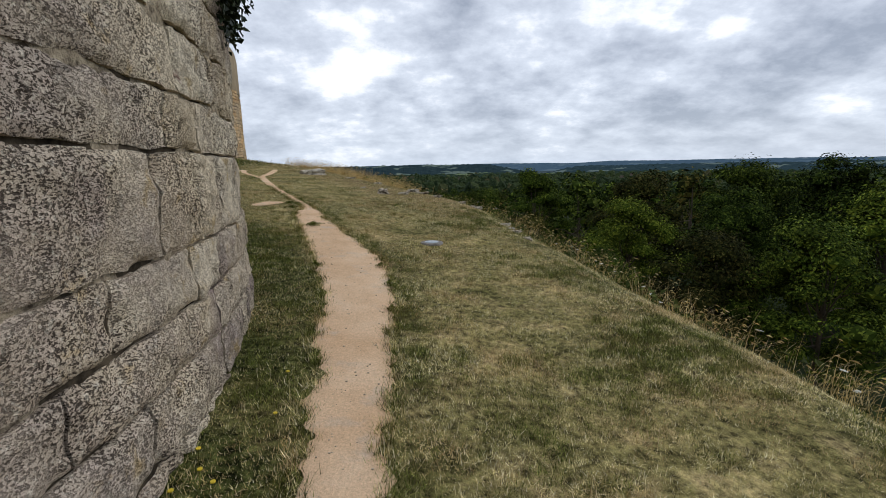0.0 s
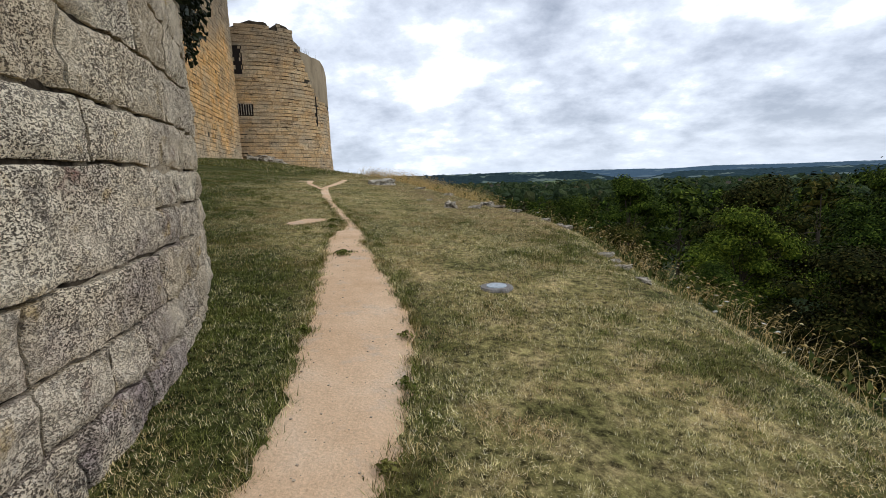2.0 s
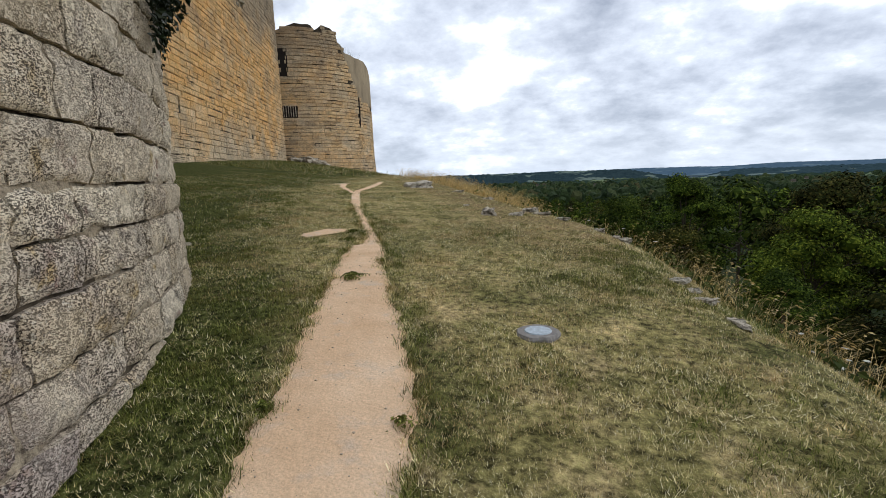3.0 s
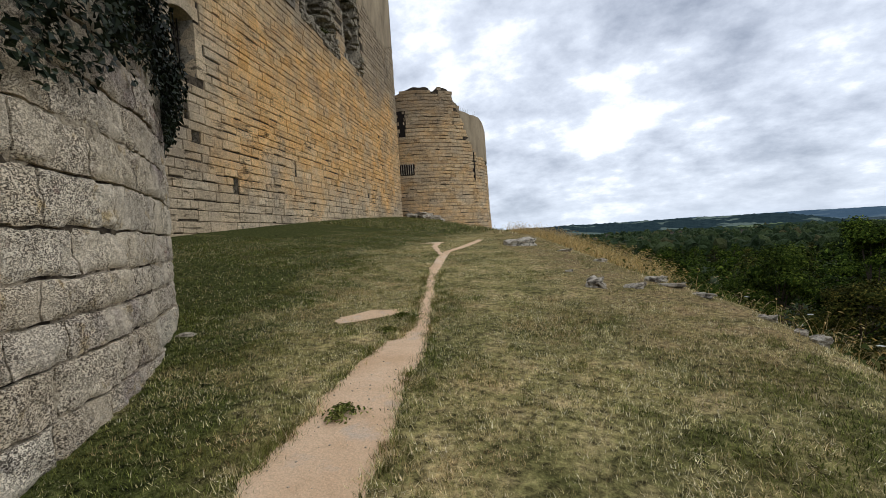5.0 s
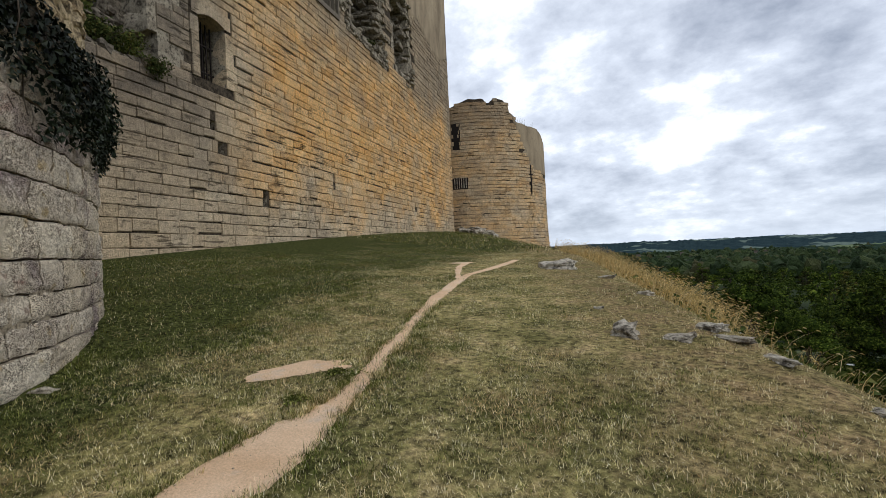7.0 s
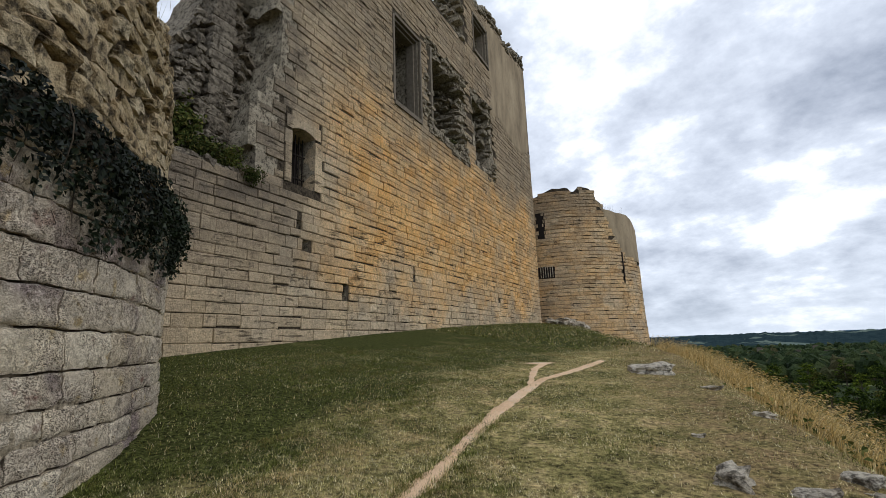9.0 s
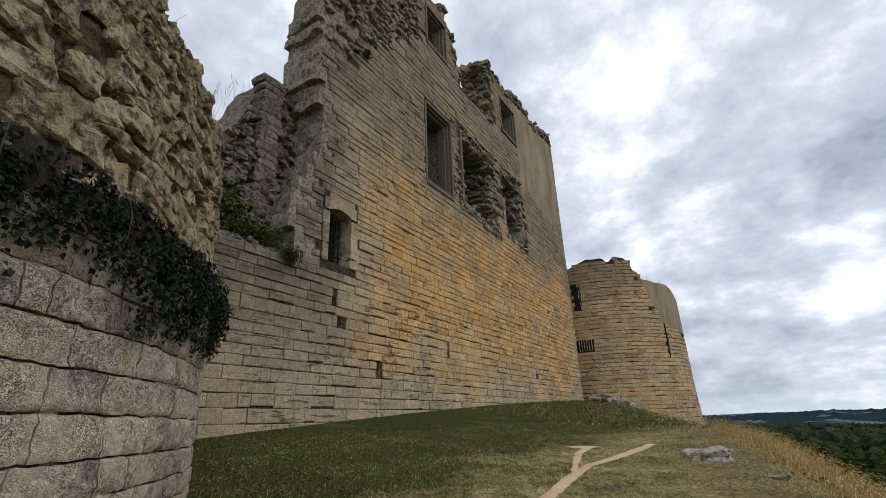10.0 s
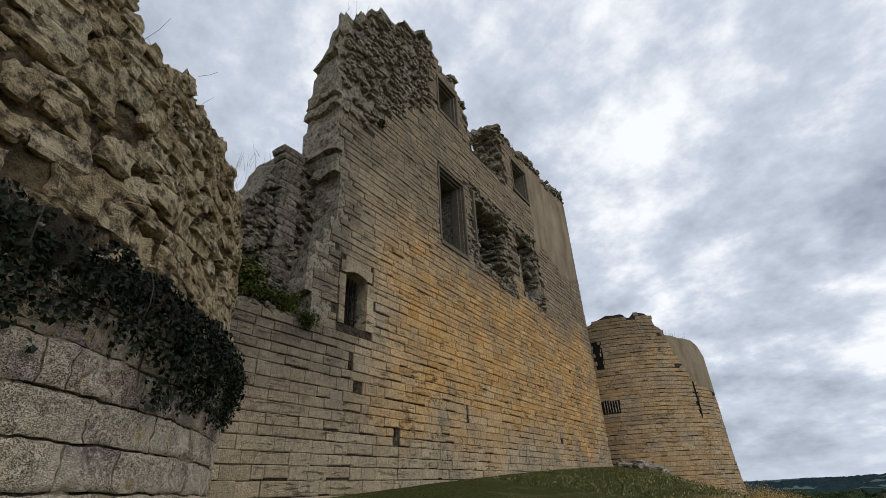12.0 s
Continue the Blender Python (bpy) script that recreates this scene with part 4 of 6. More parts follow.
def build_ruin_core():
    t = base_of("rubble_ruin", at_wall(-4, 8.1, -1.5), "collapsed rubble masonry above a grassy ledge of the wall", "ruin")
    V, F = [], []
    nu, nv = 150, 90
    for i in range(nu + 1):
        s = -12 + 11.6 * i / nu
        zt = float(np.interp(s, RUIN_S, RUIN_Z)) + 0.5 * fbm((s, 1, 0), 1.5, 3)
        for j in range(nv + 1):
            q = j / nv
            z = 7.9 + (zt - 7.9) * min(1, q * 1.1)
            out = -1.25 - 0.10 * (z - 8) - max(0, q - 0.909) * 22
            p = at_wall(s, z, out)
            vd = noise.voronoi((p[0] * 2.2, p[1] * 2.2, p[2] * 3.4), distance_metric="DISTANCE", exponent=2.5)[0]
            out += 0.28 * min(0.6, vd[1] - vd[0]) + 0.45 * fbm(p, 0.6, 4) + 0.14 * fbm(p, 2.6, 4)
            V.append(at_wall(s + 0.1 * fbm(p, 1.7, 2), z + 0.15 * fbm((p[2], p[0], 1), 1.7, 2), out))
    w = nv + 1
    for i in range(nu):
        for j in range(nv):
            F.append((i * w + j, (i + 1) * w + j, (i + 1) * w + j + 1, i * w + j + 1))
    solid("rubble_face", V, F, M_RUIN, t, "grey broken rubble face")
    V = [at_wall(s, z, o) for o in (-3.8, -2.2) for s, z in ((-12, 0), (-1, 0), (-1, 16.2), (-3.2, 15.2), (-5, 11.8), (-12, 9.0))]
    F = [(5, 4, 3, 2, 1, 0), (6, 7, 8, 9, 10, 11)] + [(i, (i + 1) % 6, 6 + (i + 1) % 6, 6 + i) for i in range(6)]
    solid("back_mass", V, F, M_RUIN, t)
    # a shaft of squared stones still standing in it
    r = random.Random(3)
    z = 9.6
    while z < 15.9:
        h = r.uniform(0.3, 0.42)
        s0 = -3.75 + r.uniform(-0.08, 0.08)
        V, F = rough_stone(0.55 + r.uniform(-0.08, 0.05), 0.42, h / 2 + 0.01, r.randrange(999), 2, 0.12)
        m = Matrix.Translation(at_wall(s0 + 0.55, z + h / 2, -1.55)) @ Matrix.Rotation(math.atan2(WD.y, WD.x), 4, "Z")
        solid("shaft_stone", [tuple(m @ Vector(v)) for v in V], F, M_RUIN, t)
        z += h
    for _ in range(270):
        s = r.uniform(-6.5, -1.8)
        z = r.uniform(8.2, float(np.interp(s, RUIN_S, RUIN_Z)) - 0.3)
        V, F = rough_stone(r.uniform(0.09, 0.28), r.uniform(0.15, 0.3), r.uniform(0.06, 0.15), r.randrange(9999), 1, 0.5)
        m = Matrix.Translation(at_wall(s, z, -1.0 - 0.10 * (z - 8))) @ Matrix.Rotation(math.atan2(WD.y, WD.x) + r.uniform(-0.4, 0.4), 4, "Z") @ Matrix.Rotation(r.uniform(-0.4, 0.4), 4, "Y")
        solid("rubble_stone", [tuple(m @ Vector(v)) for v in V], F, M_RUIN, t)
    return t


build_ruin_core()
tagged(wall_box("ledge", -12, -2.6, 7.75, 7.96, -1.6, -0.06, M_RUIN), "worn stone ledge on top of the low wall", "ledge", kind="structure")


def ragged_ledge():
    """Loose and tilted top stones of the low wall."""
    r = random.Random(14)
    s = -11.5
    while s < -2.7:
        w = r.uniform(0.3, 0.75)
        h, d = r.uniform(0.07, 0.2), r.uniform(0.25, 0.5)
        v, f = rough_stone(w / 2, d, h, r.randrange(9999), 3, 0.28)
        m = Matrix.Translation(at_wall(s + w / 2, 7.94 + h * 0.7, -d + r.uniform(-0.1, 0.12))) @ Matrix.Rotation(math.atan2(WD.y, WD.x) + r.uniform(-0.2, 0.2), 4, "Z") @ Matrix.Rotation(r.uniform(-0.1, 0.1), 4, "X")
        ob = solid("ledge_stone", [tuple(m @ Vector(q)) for q in v], f, M_RUIN if r.random() < 0.6 else M_WALL)
        tagged(ob, "weathered loose stone on the wall ledge", "stone", "loose stones on the ledge")
        s += w * r.uniform(0.85, 1.3)


ragged_ledge()


# ---- window frames, grilles and broken openings of the palace ----
def build_openings():
    r = random.Random(8)
    # barred doorway with a low arch
    t = base_of("barred_doorway", at_wall(-0.15, 8.4), "narrow arched doorway closed by a dark iron grille", "doorway")
    a, b, c, d = OPENINGS[0]
    V, F = [], []
    n = 14
    for o in (0.008, -1.0):
        for i in range(n + 1):
            u = i / n
            V.append(at_wall(a - 0.01 + (b - a + 0.02) * u, d - 0.17 * (2 * u - 1) ** 2, o))
        V += [at_wall(b + 0.3, d + 0.36, o), at_wall(a - 0.3, d + 0.36, o), at_wall(a - 0.3, d - 0.17, o), at_wall(b + 0.3, d - 0.17, o)]
    k = n + 5
    for o in (0, k):
        for i in range(n):
            F.append((o + i, o + i + 1, o + (n + 1 if i >= n / 2 else n + 2)))
        F.append((o + n // 2, o + n + 1, o + n + 2))
        F.append((o, o + n + 2, o + n + 3)), F.append((o + n, o + n + 4, o + n + 1))
    for i in range(n):
        F.append((i, k + i, k + i + 1, i + 1))
    solid("arch_stone", V, F, M_WALL, t, "pale arched head stone")
    z = c
    for h in (0.75, 0.8, 0.57):
        wall_box("jamb_stone", b, b + 0.42 - 0.1 * r.random(), z + 0.01, z + h - 0.01, -0.9, 0.012, M_WALL, t)
        wall_box("jamb_stone", a - 0.40 + 0.1 * r.random(), a, z + 0.01, z + h - 0.01, -0.9, 0.012, M_WALL, t)
        z += h
    for i in range(6):
        s = a + 0.12 + (b - a - 0.24) * i / 5
        wall_box("bar", s - 0.02, s + 0.02, c, d, -0.62, -0.58, M_IRON_SHADE, t, "rusty iron bar")
    for z in (c + 0.5, c + 1.5):
        wall_box("crossbar", a, b, z, z + 0.05, -0.63, -0.57, M_IRON_SHADE, t)
    # near-black sheet added behind the bars as the doorway's inner shade
    wall_box("door_leaf", a, b, c, d, -1.1, -1.0, M_IRON_SHADE, t, "near-black sheet standing in for the shade inside the doorway")
    # moulded window frames
    for k in (1, 4, 5):
        a, b, c, d = OPENINGS[k]
        w = base_of("stone_window", at_wall((a + b) / 2, c), "tall empty window with moulded stone frame", "window", "windows of the palace")
        for i, (in0, o) in enumerate(((0.0, 0.05), (0.14, -0.12), (0.26, -0.32))):
            e = 0.16
            q = in0
            wall_box("jamb", a - 0.18 + q, a - 0.18 + q + e, c, d, o - 0.5, o, M_CARVED, w)
            wall_box("jamb", b + 0.18 - q - e, b + 0.18 - q, c, d, o - 0.5, o, M_CARVED, w)
            wall_box("lintel", a - 0.18 + q + e, b + 0.18 - q - e, d - 0.02 - q, d + e - q, o - 0.5, o - 0.003, M_CARVED, w)
        wall_box("sill", a - 0.1, b + 0.1, c - 0.22, c + 0.03, -0.8, 0.08, M_CARVED, w)
    # shaft beside the large breach
    wall_box("shaft", 10.78, 11.0, 15.4, 21.0, -0.5, 0.1, M_CARVED, palace, "slender engaged shaft")
    # ragged stones hanging in the breaches
    bits = []
    for k, cnt in ((2, 150), (3, 90), (6, 130)):
        a, b, c, d = OPENINGS[k]
        for _ in range(cnt):
            u = r.random()
            if u < 0.75:
                s, z = b + r.uniform(-1.1, 0.3) * r.random(), r.uniform(c - 0.6, d + 0.2)
            else:
                s, z = r.uniform(a, b), (c if r.random() < 0.6 else d) + r.uniform(-0.35, 0.35)
            if k == 6 and z > wall_top(s):
                continue
            v, f = rough_stone(r.uniform(0.2, 0.55), r.uniform(0.2, 0.5), r.uniform(0.09, 0.2), r.randrange(9999), 1, 0.4)
            m = Matrix.Translation(at_wall(s, z, -r.uniform(0.1, 2.0))) @ Matrix.Rotation(math.atan2(WD.y, WD.x), 4, "Z")
            bits.append(([tuple(m @ Vector(q)) for q in v], f))
    V, F = join_geo(bits)
    tagged(solid("breach_stones", V, F, M_RUB_FAR, palace, "ragged broken stones lining the breaches"), kind="stuff")
    # rendered upper field
    V, F = [], []
    nu, nv = 50, 48
    for i in range(nu + 1):
        s = 21.7 + 11.05 * i / nu
        for j in range(nv + 1):
            z = 20.0 + 11.6 * j / nv
            V.append(at_wall(s, z, 0.012 if plastered(s, z) else -0.09))
    for i in range(nu):
        for j in range(nv):
            q = i * (nv + 1) + j
            s, z = 21.7 + 11.05 * (i + 0.5) / nu, 20.0 + 11.6 * (j + 0.5) / nv
            if z < wall_top(s) - 0.5 and not in_opening(s, z, 0.25):
                F.append((q, q + nv + 1, q + nv + 2, q + 1))
    solid("render_coat", V, F, M_PLASTER, palace, "smooth grey-buff repaired upper wall", True)
    # ragged wall-head stones
    for _ in range(120):
        s = r.uniform(-2, 32.5)
        if 11.1 < s < 13.2 or s < -1:
            continue
        v, f = rough_stone(r.uniform(0.2, 0.55), r.uniform(0.25, 0.6), r.uniform(0.12, 0.3), r.randrange(9999), 1, 0.5)
        m = Matrix.Translation(at_wall(s, wall_top(s) + 0.05, -r.uniform(0.0, 1.9))) @ Matrix.Rotation(math.atan2(WD.y, WD.x) + r.uniform(-0.3, 0.3), 4, "Z")
        solid("coping_stone", [tuple(m @ Vector(q)) for q in v], f, M_RUB_FAR, palace)
    # upper right corner block that stands a little lower, beyond the wall end
    for s1, z1 in ((33.2, 21.4), (33.7, 19.6), (34.4, 18.4)):
        wall_box("stepped_end", 32.8, s1, z1 - 3.2, z1, -1.7 - 0.003 * z1, -0.25 - 0.01 * z1, M_TOWER, palace)


build_openings()


def build_tower_details():
    # barred window
    t = base_of("barred_window", on_ct(radians(-65.5), CT_R - 0.3, 8.6), "small square window with an iron grille", "window")

    def arc_box(name, a0, a1, z0, z1, r0, r1, mat, label=""):
        V = [on_ct(radians(a), r, z) for r in (r0, r1) for a, z in ((a0, z0), (a1, z0), (a1, z1), (a0, z1))]
        F = [(0, 3, 2, 1), (4, 5, 6, 7), (0, 1, 5, 4), (1, 2, 6, 5), (2, 3, 7, 6), (3, 0, 4, 7)]
        return solid(name, V, F, mat, t, label)

    # solid near-black block in place of the window's inner shade
    arc_box("recess", -71.3, -60.2, 8.55, 9.75, CT_R - 0.5, CT_R - 0.055, M_IRON_SHADE, "near-black block for the shade behind the bars")
    for i in range(6):
        a = -69.6 + 8 * i / 5
        arc_box("bar", a, a + 0.5, 8.55, 9.75, CT_R - 0.05, CT_R - 0.01, M_ROCK, "pale iron bar")
    t = base_of("arrow_slit", on_ct(radians(-9.5), CT_R, 7.8), "narrow dark arrow slit in the tower", "arrow slit")
    # the slit is a near-black block on the face, its shade in the colour
    arc_box("slot", -9.85, -9.15, 7.8, 11.1, CT_R - 0.3, CT_R + 0.02, M_IRON_SHADE, "near-black block for the shade in the slit")
    arc_box("cross_slot", -11.5, -7.5, 10.0, 10.09, CT_R - 0.3, CT_R + 0.015, M_IRON_SHADE, "near-black block for the shade in the cross slit")
    t = base_of("tower_breach", on_ct(radians(-66), CT_R - 0.2, 12.8), "dark broken breach in the tower wall", "breach")
    # near-black block that gives the breach its inner shade
    arc_box("hollow", -70.6, -64.2, 12.7, 15.6, CT_R - 1.2, CT_R - 0.09, M_IRON_SHADE, "near-black block for the shade in the breach")
    r = random.Random(12)
    pile = base_of("rubble_pile", on_ct(radians(-52), CT_R + 1.6, 2.6), "heap of fallen grey stones at the tower foot", "rubble pile")
    for _ in range(34):
        a, d = radians(r.uniform(-66, -40)), r.uniform(0.2, 1.9)
        p = on_ct(a, CT_R + d, 0)
        v, f = rough_stone(r.uniform(0.25, 0.7), r.uniform(0.2, 0.5), r.uniform(0.12, 0.3), r.randrange(9999), 1, 0.5)
        m = Matrix.Translation((p[0], p[1], float(ground_z(p[0], p[1])) + 0.1 + 0.5 * (1.9 - d) / 1.9 * r.random())) @ Matrix.Rotation(r.uniform(0, 3), 4, "Z") @ Matrix.Rotation(r.uniform(-0.5, 0.5), 4, "X")
        solid("stone", [tuple(m @ Vector(q)) for q in v], f, M_ROCK, pile)


build_tower_details()


# ---- leaves, ivy and shrubs ----
def leaf_tris(C, Nrm, size, rs, fold=0.35):
    """Pointed leaves: two triangles each, at centres C, facing along Nrm more or less."""
    n = len(C)
    nn = Nrm + rs.normal(0, 0.55, (n, 3))
    nn /= np.linalg.norm(nn, axis=1)[:, None] + 1e-9
    u = np.cross(nn, rs.normal(0, 1, (n, 3)))
    u /= np.linalg.norm(u, axis=1)[:, None] + 1e-9
    v = np.cross(nn, u)
    sz = size * rs.uniform(0.6, 1.35, n)[:, None]
    tip, tail = C + u * sz, C - u * sz * 0.8
    a, b = C + v * sz * 0.62 + nn * sz * fold, C - v * sz * 0.62 + nn * sz * fold
    return np.concatenate([np.stack([tail, tip, a], 1), np.stack([tip, tail, b], 1)], 0)


def build_ivy():
    rs = np.random.RandomState(4)
    t = base_of("ivy", on_tower(radians(58), TOWER_R, 3.6), "thick dark ivy hanging over the tower ledge", "ivy")
    n = 21000
    deg = rs.uniform(12, 84, n)
    low = np.interp(deg, [12, 15, 18, 22, 26, 33, 38, 41, 44, 47, 51, 54, 56, 58, 63, 70, 76, 84], [3.2, 2.75, 2.6, 2.7, 3.1, 3.1, 2.8, 2.95, 3.25, 3.5, 3.72, 3.55, 3.1, 3.25, 3.3, 3.3, 3.4, 3.7])
    low += 0.16 * np.sin(deg * 2.1) * np.sin(deg * 0.83) + 0.08 * np.sin(deg * 5.3)
    high = np.interp(deg, [35, 50, 60, 72, 84], [4.45, 4.55, 4.75, 4.8, 4.9]) + 0.1 * np.sin(deg * 1.3)
    q = rs.beta(1.35, 1.1, n)
    z = low + (high - low) * q
    bulge = 0.10 + 0.24 * np.sin(np.clip(q, 0, 1) * math.pi) * (0.6 + 0.5 * np.sin(deg * 0.9 + 1))
    keep = rs.uniform(0, 1, n) < np.clip(0.35 + 0.9 * (0.5 + 0.5 * np.sin(deg * 1.7) * np.sin(z * 7 + deg)), 0.25, 1)
    mass = np.interp(deg, [12, 16, 22, 30, 37, 42, 47, 52, 55, 70, 78, 84], [0.8, 1.0, 0.8, 0.6, 0.8, 0.8, 0.6, 0.6, 1.0, 1.0, 0.9, 0.6])
    keep &= rs.uniform(0, 1, n) < mass * np.interp(q, [0, 0.65, 0.85, 1.0], [1.0, 1.0, 0.5, 0.12])
    deg, z, bulge = deg[keep], z[keep], bulge[keep]
    r = np.where(z > 4.4, TOWER_R - (z - 4.4) * 0.9, TOWER_R) + bulge * rs.uniform(0.25, 1, len(z))
    a = np.radians(deg)
    C = np.stack([TOWER_C[0] + r * np.cos(a), TOWER_C[1] + r * np.sin(a), z], 1)
    Nr = np.stack([np.cos(a), np.sin(a), np.full(len(a), 0.35)], 1)
    tagged(tris("leaves", leaf_tris(C, Nr, 0.042, rs), M_IVY, t), kind="stuff")
    rr = random.Random(2)
    for _ in range(26):
        d0 = rr.uniform(13, 82)
        pts = []
        for i in range(7):
            zz = 4.5 - i * 0.2
            pts.append(Vector(on_tower(radians(d0 + 0.8 * fbm((d0, zz, 0), 1.5, 2)), TOWER_R + 0.06 + 0.08 * math.sin(i), zz)))
        solid("stem", *tube(pts, 0.008, 0.003, 5), M_BARK, t, "thin brown ivy stem")


def build_ledge_earth():
    """Roots and earth on the ledge where the facing stops."""
    V, F = [], []
    nu, nv = 260, 12
    for i in range(nu + 1):
        a = radians(14 + 80 * i / nu)
        for j in range(nv + 1):
            q = j / nv
            r, z = TOWER_R + 0.07 - 0.42 * q ** 1.5, 4.08 + 0.62 * q ** 0.75
            p = on_tower(a, r, z)
            e = 0.10 * fbm(p, 1.4, 3) + 0.06 * fbm(p, 6.0, 4)
            V.append(on_tower(a, r + e, z + 0.10 * fbm((p[1], p[0], 2), 1.1, 3) + e))
    for i in range(nu):
        for j in range(nv):
            k = i * (nv + 1) + j
            F.append((k, k + nv + 1, k + nv + 2, k + 1))
    ob = solid("ledge_earth", V, F, mat_rubble("root_earth", (0.05, 0.042, 0.032), (0.11, 0.095, 0.072), (0.15, 0.13, 0.10)))
    tagged(ob, "dark earth and roots along the tower ledge", "earth", kind="structure")


build_ledge_earth()


def tube(pts, r0, r1, sides=6):
    V, F = [], []
    n = len(pts)
    for i, p in enumerate(pts):
        d = (pts[min(i + 1, n - 1)] - pts[max(i - 1, 0)]).normalized()
        u = d.orthogonal().normalized()
        v = d.cross(u)
        r = r0 + (r1 - r0) * i / (n - 1)
        for k in range(sides):
            a = 2 * math.pi * k / sides
            V.append(tuple(p + u * r * math.cos(a) + v * r * math.sin(a)))
    for i in range(n - 1):
        for k in range(sides):
            m = (k + 1) % sides
            F.append((i * sides + k, i * sides + m, (i + 1) * sides + m, (i + 1) * sides + k))
    return V, F


build_ivy()


def shrub(at, rx, ry, rz, n, seed, label, size=0.06, name="shrub", mat=None):
    rs = np.random.RandomState(seed)
    t = base_of(name, at, label, name.replace("_", " "))
    C = rs.normal(0, 1, (n, 3))
    C /= np.linalg.norm(C, axis=1)[:, None]
    C *= (rs.uniform(0.25, 1, n) ** 0.5)[:, None]
    lumps = 0.75 + 0.35 * np.sin(C[:, 0] * 5 + seed) * np.sin(C[:, 1] * 4 + 1) + 0.2 * np.sin(C[:, 2] * 7)
    P = C * lumps[:, None] * np.array([rx, ry, rz]) + np.array([at[0], at[1], at[2] + rz * 0.8])
    tagged(tris("leaves", leaf_tris(P, C, size, rs), mat or M_SHRUB, t), kind="stuff")
    parts = []
    rr = random.Random(seed)
    for _ in range(7):
        e = Vector((at[0] + rx * rr.uniform(-0.7, 0.7), at[1] + ry * rr.uniform(-0.7, 0.7), at[2] + rz * rr.uniform(0.8, 1.6)))
        b = Vector(at)
        parts.append(tube([b, b.lerp(e, 0.5) + Vector((0, 0, 0.05)), e], 0.015, 0.005, 5))
    V, F = join_geo(parts)
    solid("branches", V, F, M_BARK, t)
    return t


shrub(at_wall(-5.0, 8.1, -0.45), 0.75, 0.75, 1.15, 1800, 1, "green shrub growing on the stone ledge", 0.07)
shrub(at_wall(-4.2, 8.1, -0.35), 0.9, 0.8, 0.5, 1300, 2, "low yellow-green shrub on the stone ledge", 0.06)
shrub(at_wall(-2.75, 7.7, 0.15), 0.45, 0.45, 0.36, 700, 3, "dark bushy plant hanging from the wall face", 0.05)
shrub(at_wall(-3.4, 8.1, -0.3), 0.7, 0.6, 0.5, 1000, 4, "dry yellowish plants on the stone ledge", 0.05)
shrub(at_wall(1.0, 19.7, 0.05), 0.35, 0.35, 0.3, 350, 5, "small plant rooted in the high wall", 0.07)
shrub(at_wall(31.2, 31.8, -0.6), 0.9, 0.9, 0.45, 600, 6, "weeds growing on the wall head", 0.1)
shrub(at_wall(14.2, 15.4, -0.3), 0.6, 0.5, 0.3, 400, 9, "weeds growing in the broken opening", 0.09)


def wisps(name, spots, height, label, seed):
    """Thin dry stalks standing on a wall head."""
    rs = random.Random(seed)
    t = base_of(name, spots[0], label, "weeds", "weeds on the walls")
    parts = []
    for p in spots:
        for _ in range(9 if height > 0.5 else 4):
            b = Vector(p) + Vector((rs.uniform(-0.5, 0.5), rs.uniform(-0.5, 0.5), -0.05))
            e = b + Vector((rs.uniform(-0.25, 0.25), rs.uniform(-0.25, 0.25), height * rs.uniform(0.5, 1.1)))
            parts.append(tube([b, b.lerp(e, 0.6), e + Vector((rs.uniform(-0.1, 0.1), 0, 0))], 0.009 * min(height, 0.9), 0.002, 4))
    V, F = join_geo(parts)
    solid("stalks", V, F, M_SHRUB, t)


wisps("wall_weeds", [at_wall(s, wall_top(s) + 0.1, -0.6) for s in (-0.8, 0.6, 3.6, 5.0)], 0.9, "dry weeds on the highest wall head", 1)
wisps("wall_weeds", [at_wall(s, wall_top(s) + 0.1, -0.6) for s in (19.6, 20.6, 25.0, 29.5, 30.5)], 0.9, "dry weeds along the wall head", 2)
wisps("wall_weeds", [on_ct(radians(a), CT_R - 0.8, ct_top(radians(a)) + 0.05) for a in (-20, -15, -9, -4)], 0.9, "dry weeds on the tower top", 3)
wisps("wall_weeds", [at_wall(s, z, -2.2) for s, z in ((-4.7, 14.4), (-4.2, 15.2), (-5.2, 13.3))], 0.9, "dry weeds on the broken rubble", 4)
wisps("wall_weeds", [on_tower(radians(a), TOWER_R - 0.8, tower_top(radians(a))) for a in (50, 56, 62)], 0.35, "thin weeds on the rubble core", 5)


